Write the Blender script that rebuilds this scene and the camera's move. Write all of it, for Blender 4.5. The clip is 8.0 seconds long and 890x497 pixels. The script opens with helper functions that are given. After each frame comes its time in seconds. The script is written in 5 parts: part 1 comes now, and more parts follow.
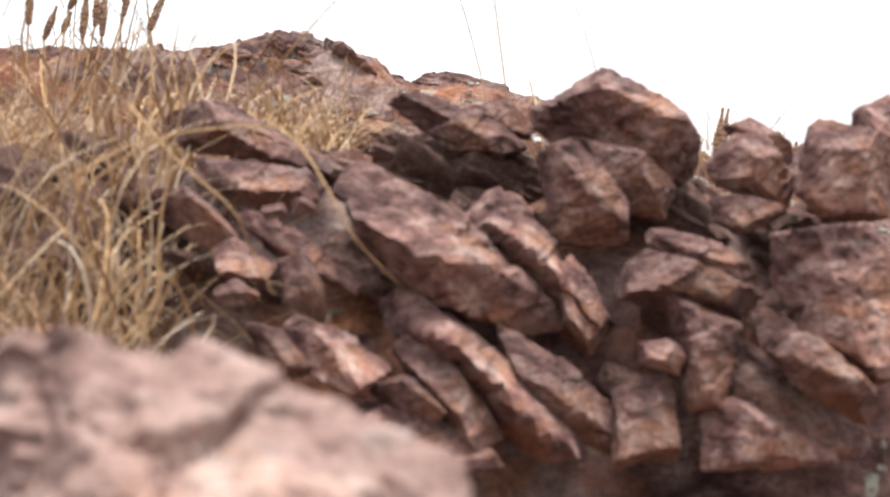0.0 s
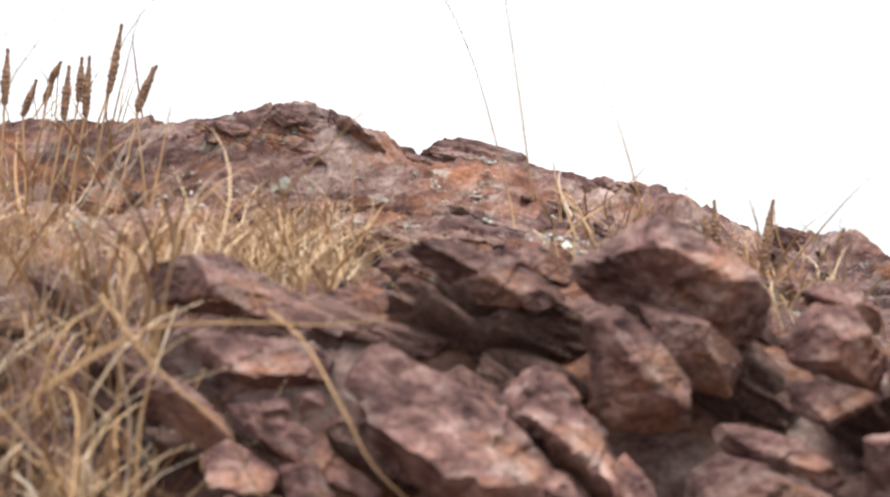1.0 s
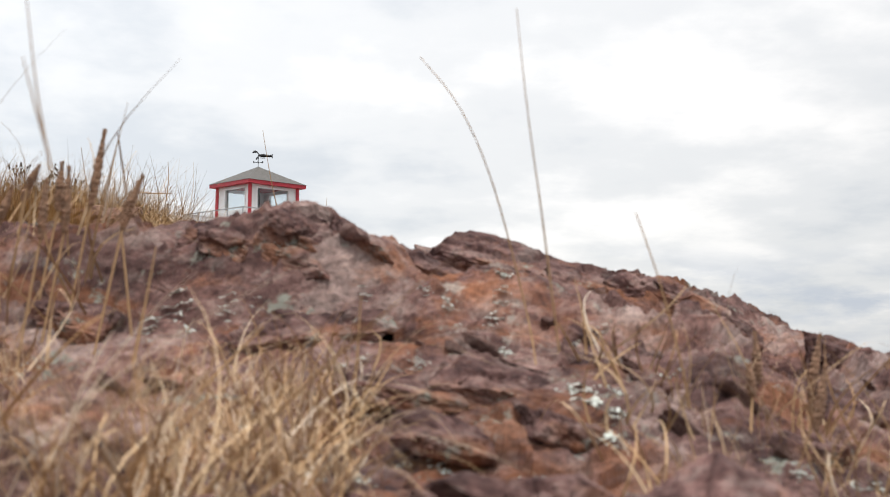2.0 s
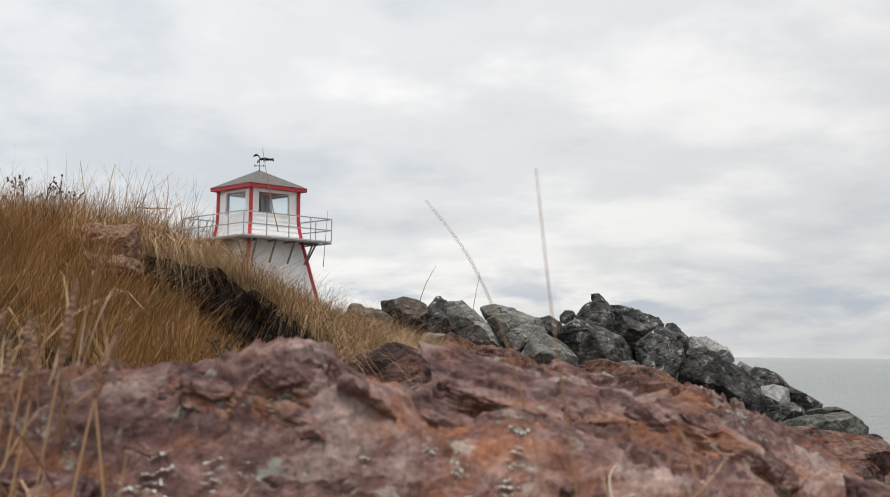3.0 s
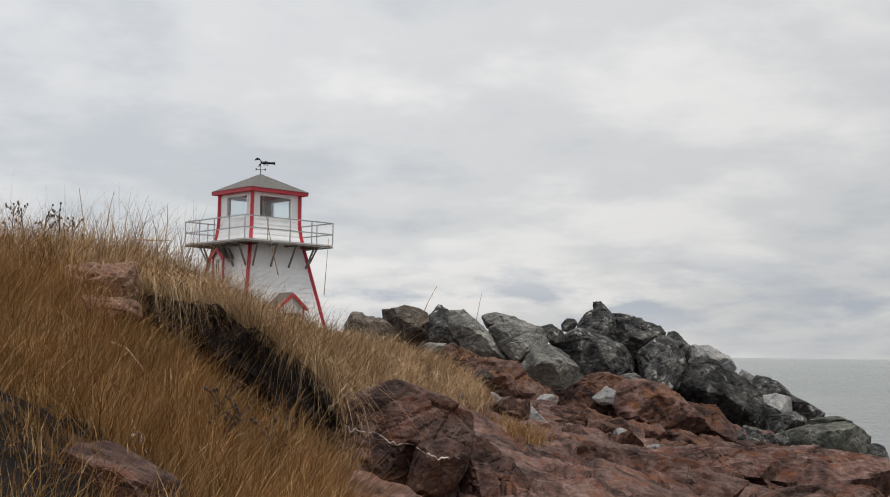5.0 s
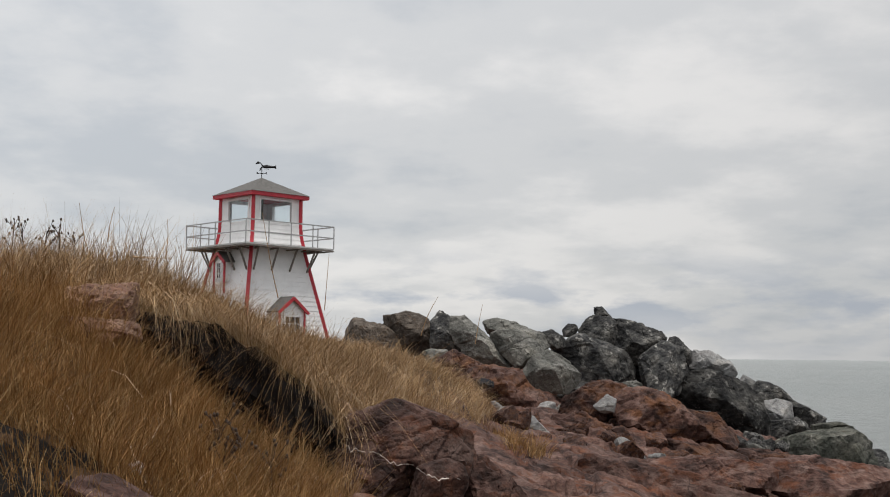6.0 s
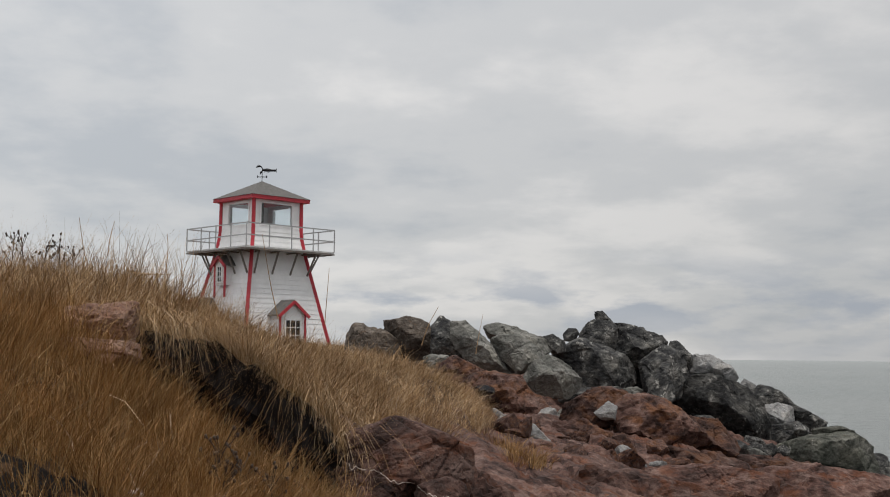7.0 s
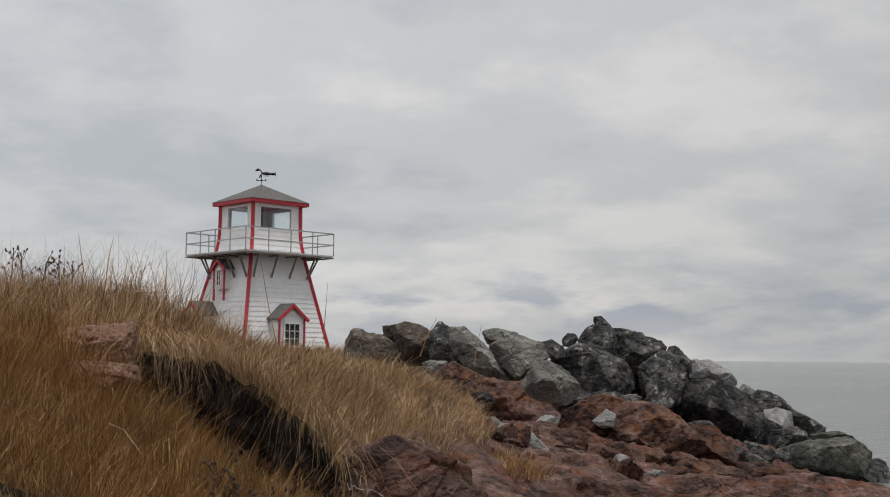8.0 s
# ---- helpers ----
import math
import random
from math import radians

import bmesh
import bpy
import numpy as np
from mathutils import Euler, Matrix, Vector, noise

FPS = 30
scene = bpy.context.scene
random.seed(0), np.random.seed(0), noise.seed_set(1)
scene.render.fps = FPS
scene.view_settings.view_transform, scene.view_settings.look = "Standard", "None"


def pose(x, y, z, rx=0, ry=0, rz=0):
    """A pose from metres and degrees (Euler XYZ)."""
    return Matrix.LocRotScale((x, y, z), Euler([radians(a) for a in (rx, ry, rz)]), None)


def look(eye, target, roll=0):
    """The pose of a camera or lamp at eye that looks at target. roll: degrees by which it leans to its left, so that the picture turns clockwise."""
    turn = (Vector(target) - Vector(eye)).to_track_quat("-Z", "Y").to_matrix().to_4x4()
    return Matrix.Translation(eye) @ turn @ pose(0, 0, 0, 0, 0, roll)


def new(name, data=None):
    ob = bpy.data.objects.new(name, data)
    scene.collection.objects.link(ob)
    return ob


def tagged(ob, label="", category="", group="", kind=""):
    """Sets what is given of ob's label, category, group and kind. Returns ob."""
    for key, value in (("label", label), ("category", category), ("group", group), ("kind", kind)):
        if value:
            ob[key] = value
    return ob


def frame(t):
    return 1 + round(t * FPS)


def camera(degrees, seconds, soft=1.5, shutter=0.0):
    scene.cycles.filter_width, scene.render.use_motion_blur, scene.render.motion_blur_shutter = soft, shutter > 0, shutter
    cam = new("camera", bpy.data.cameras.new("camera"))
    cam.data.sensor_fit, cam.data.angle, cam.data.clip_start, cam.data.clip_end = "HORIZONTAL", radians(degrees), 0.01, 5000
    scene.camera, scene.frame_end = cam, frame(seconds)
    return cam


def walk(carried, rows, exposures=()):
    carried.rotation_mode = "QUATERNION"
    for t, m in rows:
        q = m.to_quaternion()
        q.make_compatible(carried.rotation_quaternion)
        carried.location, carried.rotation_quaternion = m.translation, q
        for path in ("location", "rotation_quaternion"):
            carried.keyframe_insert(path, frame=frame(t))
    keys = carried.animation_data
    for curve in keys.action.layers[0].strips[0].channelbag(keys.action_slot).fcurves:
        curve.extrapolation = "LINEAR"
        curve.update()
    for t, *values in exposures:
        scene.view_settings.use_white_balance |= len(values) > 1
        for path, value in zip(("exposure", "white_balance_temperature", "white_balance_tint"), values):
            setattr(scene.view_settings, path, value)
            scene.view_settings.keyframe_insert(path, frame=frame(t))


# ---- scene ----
cam = camera(40.1, 8.0, soft=1.0)
PATH = [
    (0, (0.008, 0.058, 2.008), (-0.012, 2.048, 2.203), 0.4),
    (0.5, (0.003, 0.089, 2.041), (-0.017, 2.08, 2.232), 0.4),
    (1, (-0.003, 0.118, 2.076), (-0.021, 2.11, 2.26), 0.4),
    (1.5, (-0.008, 0.147, 2.112), (-0.024, 2.139, 2.292), 0.6),
    (2, (-0.012, 0.173, 2.155), (-0.028, 2.166, 2.324), 0.6),
    (2.2, (-0.013, 0.187, 2.171), (-0.031, 2.18, 2.3405), 0.6),
    (3.3, (-0.019, 0.251, 2.269), (-0.037, 2.244, 2.441), 0.6),
    (3.5, (-0.02, 0.264, 2.291), (-0.038, 2.257, 2.462), 0.7),
    (4, (-0.018, 0.269, 2.338), (-0.037, 2.261, 2.509), 0.6),
    (4.5, (-0.024, 0.287, 2.386), (-0.043, 2.28, 2.557), 0.7),
    (6, (-0.021, 0.287, 2.525), (-0.043, 2.279, 2.699), 0.7),
    (6.5, (-0.018, 0.283, 2.568), (-0.041, 2.275, 2.743), 0.6),
    (7, (-0.02, 0.288, 2.608), (-0.043, 2.28, 2.784), 0.6),
    (7.5, (-0.017, 0.274, 2.657), (-0.041, 2.266, 2.835), 0.6),
    (8, (-0.012, 0.252, 2.704), (-0.034, 2.244, 2.882), 0.6),
]
walk(cam, [(t, look(eye, target, roll)) for t, eye, target, roll in PATH],
     exposures=[(0.0, 1.15), (1.0, 1.0), (2.0, 0.46), (2.6, 0.32), (3.5, 0.13), (4.5, 0.03), (6.0, -0.05), (8.0, -0.27)])


# ---------------------------------------------------------------- lens, world, light
cam.data.dof.use_dof = True
cam.data.dof.focus_distance = 4.8
cam.data.dof.aperture_fstop = 24.0

SUN_EL, SUN_AZ = 80.0, 140.0          # degrees up; degrees east of the view's north


def nodes_of(tree):
    tree.nodes.clear()
    return tree.nodes, tree.links


def ramp_of(n, l, fac, stops):
    r = n.new("ShaderNodeValToRGB")
    e = r.color_ramp.elements
    while len(e) < len(stops):
        e.new(0.5)
    for k, (p, c) in zip(e, stops):
        k.position, k.color = p, (*c, 1)
    if fac is not None:
        l.new(fac, r.inputs[0])
    return r.outputs[0]


def mixed(n, l, fac, a, b, mode="MIX"):
    m = n.new("ShaderNodeMixRGB")
    m.blend_type = mode
    for i, v in enumerate((fac, a, b)):
        if isinstance(v, (int, float)):
            m.inputs[i].default_value = v
        elif isinstance(v, tuple):
            m.inputs[i].default_value = (*v, 1)
        else:
            l.new(v, m.inputs[i])
    return m.outputs[0]


def make_world():
    w = bpy.data.worlds.new("overcast_sky")
    w.use_nodes = True
    n, l = nodes_of(w.node_tree)
    out = n.new("ShaderNodeOutputWorld")
    bg = n.new("ShaderNodeBackground")
    sky = n.new("ShaderNodeTexSky")
    sky.sky_type = "NISHITA"
    sky.sun_disc = False
    sky.sun_elevation = radians(SUN_EL)
    sky.sun_rotation = radians(SUN_AZ)
    tex = n.new("ShaderNodeTexCoord")
    sep = n.new("ShaderNodeSeparateXYZ")
    l.new(tex.outputs["Generated"], sep.inputs[0])

    def math_node(op, a, b, clamp=False):
        m = n.new("ShaderNodeMath")
        m.operation, m.use_clamp = op, clamp
        for i, v in enumerate((a, b)):
            if isinstance(v, (int, float)):
                m.inputs[i].default_value = v
            else:
                l.new(v, m.inputs[i])
        return m.outputs[0]

    up = math_node("ADD", math_node("MAXIMUM", sep.outputs[2], 0.0), 0.20)
    comb = n.new("ShaderNodeCombineXYZ")
    l.new(math_node("DIVIDE", sep.outputs[0], up), comb.inputs[0])
    l.new(math_node("DIVIDE", sep.outputs[1], up), comb.inputs[1])

    def cloud(scale, detail, offset, rough=0.5):
        mp = n.new("ShaderNodeMapping")
        mp.inputs["Location"].default_value = offset
        mp.inputs["Scale"].default_value = (scale, scale * 0.9, 1)
        l.new(comb.outputs[0], mp.inputs[0])
        t = n.new("ShaderNodeTexNoise")
        t.inputs["Scale"].default_value = 1.0
        t.inputs["Detail"].default_value = detail
        t.inputs["Roughness"].default_value = rough
        l.new(mp.outputs[0], t.inputs["Vector"])
        return t.outputs["Fac"]

    big = cloud(0.95, 5, (3.1, 1.2, 0))
    mid = cloud(2.6, 6, (7.7, 4.1, 0), 0.55)
    dens = math_node("ADD", math_node("MULTIPLY", big, 0.57), math_node("MULTIPLY", mid, 0.43))
    ramp = n.new("ShaderNodeValToRGB")
    ramp.color_ramp.interpolation = "EASE"
    e = ramp.color_ramp.elements
    e[0].position, e[0].color = 0.37, (0.53, 0.555, 0.585, 1)
    e[1].position, e[1].color = 0.61, (0.83, 0.815, 0.80, 1)
    m = e.new(0.49)
    m.color = (0.665, 0.67, 0.675, 1)
    l.new(dens, ramp.inputs[0])
    gap = n.new("ShaderNodeMixRGB")
    gap.inputs[0].default_value = 0.93
    scale = n.new("ShaderNodeVectorMath")
    scale.operation = "SCALE"
    scale.inputs["Scale"].default_value = 0.10
    l.new(sky.outputs[0], scale.inputs[0])
    l.new(scale.outputs[0], gap.inputs[1])
    l.new(ramp.outputs[0], gap.inputs[2])
    low_map = n.new("ShaderNodeCombineXYZ")
    l.new(math_node("MULTIPLY", sep.outputs[0], 8.0), low_map.inputs[0])
    l.new(math_node("MULTIPLY", sep.outputs[1], 8.0), low_map.inputs[1])
    l.new(math_node("MULTIPLY", sep.outputs[2], 26.0), low_map.inputs[2])
    streak = n.new("ShaderNodeTexNoise")
    streak.inputs["Scale"].default_value = 1.3
    streak.inputs["Detail"].default_value = 7
    streak.inputs["Roughness"].default_value = 0.55
    l.new(low_map.outputs[0], streak.inputs["Vector"])
    thick = ramp_of(n, l, streak.outputs["Fac"], [(0.46, (0, 0, 0)), (0.58, (1, 1, 1))])
    near_low = math_node("SUBTRACT", 1.0, math_node("MULTIPLY", math_node("ABSOLUTE", math_node("SUBTRACT", sep.outputs[2], 0.042), 0.0), 20.0), True)
    amount = math_node("MULTIPLY", thick, math_node("MULTIPLY", near_low, 0.95))
    low_cloud = mixed(n, l, amount, gap.outputs[0], (0.47, 0.51, 0.57))
    lift = math_node("ADD", math_node("MULTIPLY", math_node("MAXIMUM", sep.outputs[2], 0.0), 0.55), 0.93)
    lift = math_node("SUBTRACT", lift, math_node("MULTIPLY", sep.outputs[0], 0.28))
    shaded = n.new("ShaderNodeVectorMath")
    shaded.operation = "SCALE"
    l.new(low_cloud, shaded.inputs[0])
    l.new(lift, shaded.inputs["Scale"])
    l.new(shaded.outputs[0], bg.inputs[0])
    bg.inputs[1].default_value = 1.0
    l.new(bg.outputs[0], out.inputs[0])
    scene.world = w


make_world()
sun = new("sun", bpy.data.lights.new("sun", "SUN"))
sun.data.energy = 2.5
sun.data.angle = radians(20)
sun.data.color = (1.0, 0.96, 0.9)
az, el = radians(SUN_AZ), radians(SUN_EL)
sun.matrix_world = look((20 * math.sin(az) * math.cos(el), 20 * math.cos(az) * math.cos(el), 20 * math.sin(el)), (0, 0, 0))


# ---------------------------------------------------------------- materials
def material(name, rough=0.9, metal=0.0):
    m = bpy.data.materials.new(name)
    m.use_nodes = True
    n, l = nodes_of(m.node_tree)
    out = n.new("ShaderNodeOutputMaterial")
    b = n.new("ShaderNodeBsdfPrincipled")
    b.inputs["Roughness"].default_value = rough
    b.inputs["Metallic"].default_value = metal
    l.new(b.outputs[0], out.inputs[0])
    return m, n, l, b


def coords(n, l, scale=(1, 1, 1), rot=(0, 0, 0), kind="Object"):
    t = n.new("ShaderNodeTexCoord")
    mp = n.new("ShaderNodeMapping")
    mp.inputs["Scale"].default_value = scale
    mp.inputs["Rotation"].default_value = [radians(a) for a in rot]
    l.new(t.outputs[kind], mp.inputs[0])
    return mp.outputs[0]


def noise_fac(n, l, vec, scale, detail=6, rough=0.6, distort=0.0):
    t = n.new("ShaderNodeTexNoise")
    t.inputs["Scale"].default_value = scale
    t.inputs["Detail"].default_value = detail
    t.inputs["Roughness"].default_value = rough
    t.inputs["Distortion"].default_value = distort
    l.new(vec, t.inputs["Vector"])
    return t.outputs["Fac"]


def bump(n, l, b, height, strength, dist):
    k = n.new("ShaderNodeBump")
    k.inputs["Strength"].default_value = strength
    k.inputs["Distance"].default_value = dist
    l.new(height, k.inputs["Height"])
    l.new(k.outputs[0], b.inputs["Normal"])


def rock_material(name, size, stops, rust, rust_amount, pale, pale_amount, lichen=0.0, random_amount=0.25, tone_level=0.60, crack=0.55):
    """Rock with mineral grain, stained patches and hairline cracks; size: metres of its largest blotches."""
    m, n, l, b = material(name, 0.88)
    b.inputs["Specular IOR Level"].default_value = 0.22
    v = coords(n, l)
    band = coords(n, l, (1, 1, 2.0), (12, 34, 0))
    base = ramp_of(n, l, noise_fac(n, l, v, 1.6 / size, 10, 0.66, 0.3), stops)
    base = mixed(n, l, 0.35, base, ramp_of(n, l, noise_fac(n, l, band, 5.0 / size, 8, 0.68, 0.2), stops))
    rf = ramp_of(n, l, noise_fac(n, l, band, 1.1 / size, 9, 0.68, 0.3), [(0.58 - rust_amount, (0, 0, 0)), (0.66 - rust_amount * 0.7, (1, 1, 1))])
    base = mixed(n, l, mixed(n, l, 1.0, rf, (0.75, 0.75, 0.75), "MULTIPLY"), base, rust)
    pf = ramp_of(n, l, noise_fac(n, l, v, 3.1 / size, 11, 0.74, 0.3), [(0.61 - pale_amount, (0, 0, 0)), (0.655 - pale_amount, (1, 1, 1))])
    base = mixed(n, l, mixed(n, l, 1.0, pf, (0.8, 0.8, 0.8), "MULTIPLY"), base, pale)
    broad = ramp_of(n, l, noise_fac(n, l, v, 0.6 / size, 5, 0.6, 0.4), [(0.36, (0.70, 0.67, 0.66)), (0.5, (1.0, 1.0, 1.0)), (0.64, (1.25, 1.2, 1.14))])
    base = mixed(n, l, 1.0, base, broad, "MULTIPLY")
    warp = n.new("ShaderNodeTexNoise")
    warp.inputs["Scale"].default_value = 3.0 / size
    warp.inputs["Detail"].default_value = 5
    l.new(v, warp.inputs["Vector"])
    bent = n.new("ShaderNodeVectorMath")
    bent.operation = "MULTIPLY_ADD"
    bent.inputs[1].default_value = (0.35 * size,) * 3
    l.new(warp.outputs["Color"], bent.inputs[0])
    l.new(band, bent.inputs[2])

    def cracks(scale, wide):
        c = n.new("ShaderNodeTexVoronoi")
        c.feature = "DISTANCE_TO_EDGE"
        c.inputs["Scale"].default_value = scale / size
        l.new(bent.outputs[0], c.inputs["Vector"])
        return ramp_of(n, l, c.outputs["Distance"], [(0.0, (1 - crack,) * 3), (wide, (1.0, 1.0, 1.0))])

    seams = mixed(n, l, 1.0, cracks(1.3, 0.03), cracks(5.2, 0.04), "MULTIPLY")
    broken = ramp_of(n, l, noise_fac(n, l, v, 1.3 / size, 4), [(0.50, (0, 0, 0)), (0.60, (1, 1, 1))])
    base = mixed(n, l, broken, base, mixed(n, l, 1.0, base, seams, "MULTIPLY"))
    speck = ramp_of(n, l, noise_fac(n, l, v, 30.0 / size, 5, 0.72), [(0.36, (0.40, 0.38, 0.38)), (0.48, (1.0, 1.0, 1.0)), (0.64, (1.45, 1.42, 1.38))])
    base = mixed(n, l, 0.6, base, speck, "MULTIPLY")
    if lichen:
        lf = ramp_of(n, l, noise_fac(n, l, v, 2.6 / size, 11, 0.74, 0.2), [(0.66 - lichen, (0, 0, 0)), (0.69 - lichen, (1, 1, 1))])
        base = mixed(n, l, lf, base, (0.40, 0.40, 0.34))
    info = n.new("ShaderNodeObjectInfo")
    tone = ramp_of(n, l, info.outputs["Random"], [(0, (tone_level * (1 - random_amount),) * 3), (1, (tone_level * (1 + random_amount),) * 3)])
    base = mixed(n, l, 1.0, base, tone, "MULTIPLY")
    l.new(base, b.inputs["Base Color"])
    chips = n.new("ShaderNodeTexVoronoi")
    chips.inputs["Scale"].default_value = 5.5 / size
    l.new(bent.outputs[0], chips.inputs["Vector"])
    h = mixed(n, l, 0.4, noise_fac(n, l, band, 5.0 / size, 11, 0.66, 0.2), chips.outputs["Distance"])
    h = mixed(n, l, 0.35 * crack, h, seams)
    bump(n, l, b, h, 0.8, size * 0.04)
    return m


def grass_material(name, stops, rough=0.75):
    m, n, l, b = material(name, rough)
    g = n.new("ShaderNodeNewGeometry")
    c = ramp_of(n, l, g.outputs["Random Per Island"], stops)
    v = coords(n, l)
    c = mixed(n, l, 0.6, c, ramp_of(n, l, noise_fac(n, l, v, 3.4, 5), [(0.36, (0.34, 0.31, 0.28)), (0.5, (0.80, 0.79, 0.78)), (0.64, (1.15, 1.13, 1.10))]), "MULTIPLY")
    l.new(c, b.inputs["Base Color"])
    b.inputs["Specular IOR Level"].default_value = 0.25
    return m


def plain(name, colour, rough=0.6, metal=0.0, vary=0.12, scale=6.0):
    m, n, l, b = material(name, rough, metal)
    v = coords(n, l)
    f = noise_fac(n, l, v, scale, 7, 0.65)
    lo, hi = tuple(c * (1 - vary) for c in colour), tuple(min(c * (1 + vary), 1) for c in colour)
    l.new(ramp_of(n, l, f, [(0.35, lo), (0.65, hi)]), b.inputs["Base Color"])
    bump(n, l, b, f, 0.15, 0.004)
    return m


RED_STOPS = [(0.40, (0.036, 0.019, 0.016)), (0.47, (0.145, 0.075, 0.060)), (0.53, (0.25, 0.138, 0.112)), (0.62, (0.43, 0.29, 0.25))]
NEAR_STOPS = [(0.40, (0.055, 0.028, 0.028)), (0.47, (0.195, 0.103, 0.095)), (0.53, (0.33, 0.19, 0.17)), (0.61, (0.60, 0.45, 0.41))]
M_NEAR = rock_material("pink_rhyolite_rock", 0.06, NEAR_STOPS, (0.36, 0.165, 0.095), 0.06, (0.52, 0.40, 0.35), 0.0, 0.0, 0.30, 0.58, 0.3)
M_CREST = rock_material("lichened_rock", 0.10, NEAR_STOPS, (0.40, 0.165, 0.080), 0.085, (0.48, 0.42, 0.38), 0.02, 0.065, 0.08, 0.45, 0.25)
# same stone as the pink rhyolite, brightened: light falling on it is in the colour
M_NEAR_LIT = rock_material("lit_pink_rhyolite_rock", 0.05, [(0.37, (0.22, 0.13, 0.12)), (0.46, (0.42, 0.27, 0.24)), (0.54, (0.55, 0.38, 0.34)), (0.65, (0.68, 0.55, 0.50))], (0.48, 0.26, 0.18), 0.0, (0.62, 0.52, 0.48), 0.0, 0.0, 0.05, 0.58, 0.0)
M_RED = rock_material("red_bedrock", 0.36, RED_STOPS, (0.27, 0.095, 0.042), 0.06, (0.38, 0.25, 0.21), 0.0, 0.0, 0.16, 0.37)
M_RUST = rock_material("rusty_red_rock", 0.5, RED_STOPS, (0.30, 0.125, 0.052), 0.10, (0.30, 0.22, 0.19), -0.01, 0.0, 0.25, 0.35)
M_LIGHT = rock_material("light_grey_armour_rock", 1.0, [(0.36, (0.085, 0.087, 0.080)), (0.46, (0.195, 0.195, 0.178)), (0.55, (0.31, 0.305, 0.28)), (0.68, (0.48, 0.47, 0.44))], (0.2, 0.16, 0.12), -0.06, (0.48, 0.47, 0.45), 0.0, 0.0, 0.2)
M_GREY = rock_material("grey_armour_rock", 0.9, [(0.38, (0.010, 0.010, 0.012)), (0.47, (0.045, 0.046, 0.048)), (0.56, (0.14, 0.137, 0.13)), (0.68, (0.42, 0.41, 0.385))], (0.19, 0.15, 0.11), -0.05, (0.55, 0.54, 0.51), 0.035, 0.0, 0.45, 0.60, 0.75)
M_FLAT = rock_material("greenish_grey_rock", 0.9, [(0.36, (0.030, 0.033, 0.028)), (0.46, (0.085, 0.09, 0.075)), (0.55, (0.17, 0.17, 0.145)), (0.68, (0.32, 0.31, 0.28))], (0.16, 0.13, 0.09), -0.04, (0.42, 0.41, 0.38), 0.0, 0.0, 0.2)
M_PALE = rock_material("pale_grey_rock", 0.3, [(0.3, (0.16, 0.16, 0.16)), (0.5, (0.34, 0.34, 0.34)), (0.7, (0.5, 0.5, 0.49))], (0.25, 0.18, 0.14), -0.05, (0.6, 0.6, 0.6), 0.0, 0.0, 0.2, 0.66)
M_DARK = rock_material("dark_slate_rock", 0.3, [(0.3, (0.01, 0.011, 0.014)), (0.6, (0.05, 0.052, 0.06))], (0.1, 0.07, 0.05), -0.1, (0.15, 0.15, 0.15), -0.03)
M_BROWN = rock_material("brown_sandstone", 0.25, [(0.34, (0.045, 0.036, 0.030)), (0.5, (0.165, 0.135, 0.112)), (0.68, (0.34, 0.30, 0.26))], (0.20, 0.12, 0.07), 0.0, (0.38, 0.31, 0.26), 0.0)
M_SAND = rock_material("red_brown_sandstone", 0.25, [(0.34, (0.075, 0.038, 0.028)), (0.5, (0.25, 0.14, 0.10)), (0.68, (0.42, 0.29, 0.22))], (0.26, 0.12, 0.06), 0.02, (0.42, 0.33, 0.27), 0.0, 0.0, 0.2, 0.75)
# dark peat set near black: the shade deep in the hollows is in this colour
M_SHADED_SOIL = plain("peat_soil_with_shade", (0.009, 0.007, 0.006), 0.95, 0, 0.5, 14)
M_SHADED_SOIL.node_tree.nodes["Principled BSDF"].inputs["Specular IOR Level"].default_value = 0.1
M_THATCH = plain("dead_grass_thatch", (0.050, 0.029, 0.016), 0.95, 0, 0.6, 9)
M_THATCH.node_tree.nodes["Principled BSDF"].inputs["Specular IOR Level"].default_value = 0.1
M_GRASS_LOW = grass_material("russet_dry_grass", [(0.0, (0.145, 0.070, 0.026)), (0.35, (0.31, 0.168, 0.062)), (0.75, (0.46, 0.268, 0.110)), (1.0, (0.60, 0.42, 0.21))])
M_GRASS_TOP = grass_material("straw_dry_grass", [(0.0, (0.12, 0.068, 0.032)), (0.35, (0.31, 0.185, 0.088)), (0.75, (0.51, 0.335, 0.170)), (1.0, (0.72, 0.56, 0.38))])
M_STRAW = grass_material("bleached_straw", [(0.0, (0.28, 0.155, 0.075)), (0.4, (0.44, 0.285, 0.155)), (0.8, (0.57, 0.425, 0.28)), (1.0, (0.68, 0.58, 0.48))])
M_SEED = plain("brown_seed_head", (0.23, 0.135, 0.085), 0.9, 0, 0.4, 300)
M_WEED = plain("dark_dead_weed", (0.045, 0.03, 0.022), 0.9, 0, 0.3, 40)
M_WHITE = plain("white_painted_board", (0.82, 0.82, 0.82), 0.55, 0, 0.05, 3)
M_REDPAINT = plain("red_trim_paint", (0.46, 0.028, 0.045), 0.5, 0, 0.15, 4)
M_SHINGLE = plain("grey_asphalt_shingle", (0.105, 0.10, 0.095), 0.95, 0, 0.3, 9)
M_STEEL = plain("galvanised_steel", (0.42, 0.42, 0.42), 0.45, 0.6, 0.1, 8)
M_DECK = plain("weathered_deck_wood", (0.20, 0.18, 0.16), 0.9, 0, 0.2, 8)
M_DECKPAINT = plain("pale_painted_deck", (0.52, 0.52, 0.51), 0.8, 0, 0.12, 5)
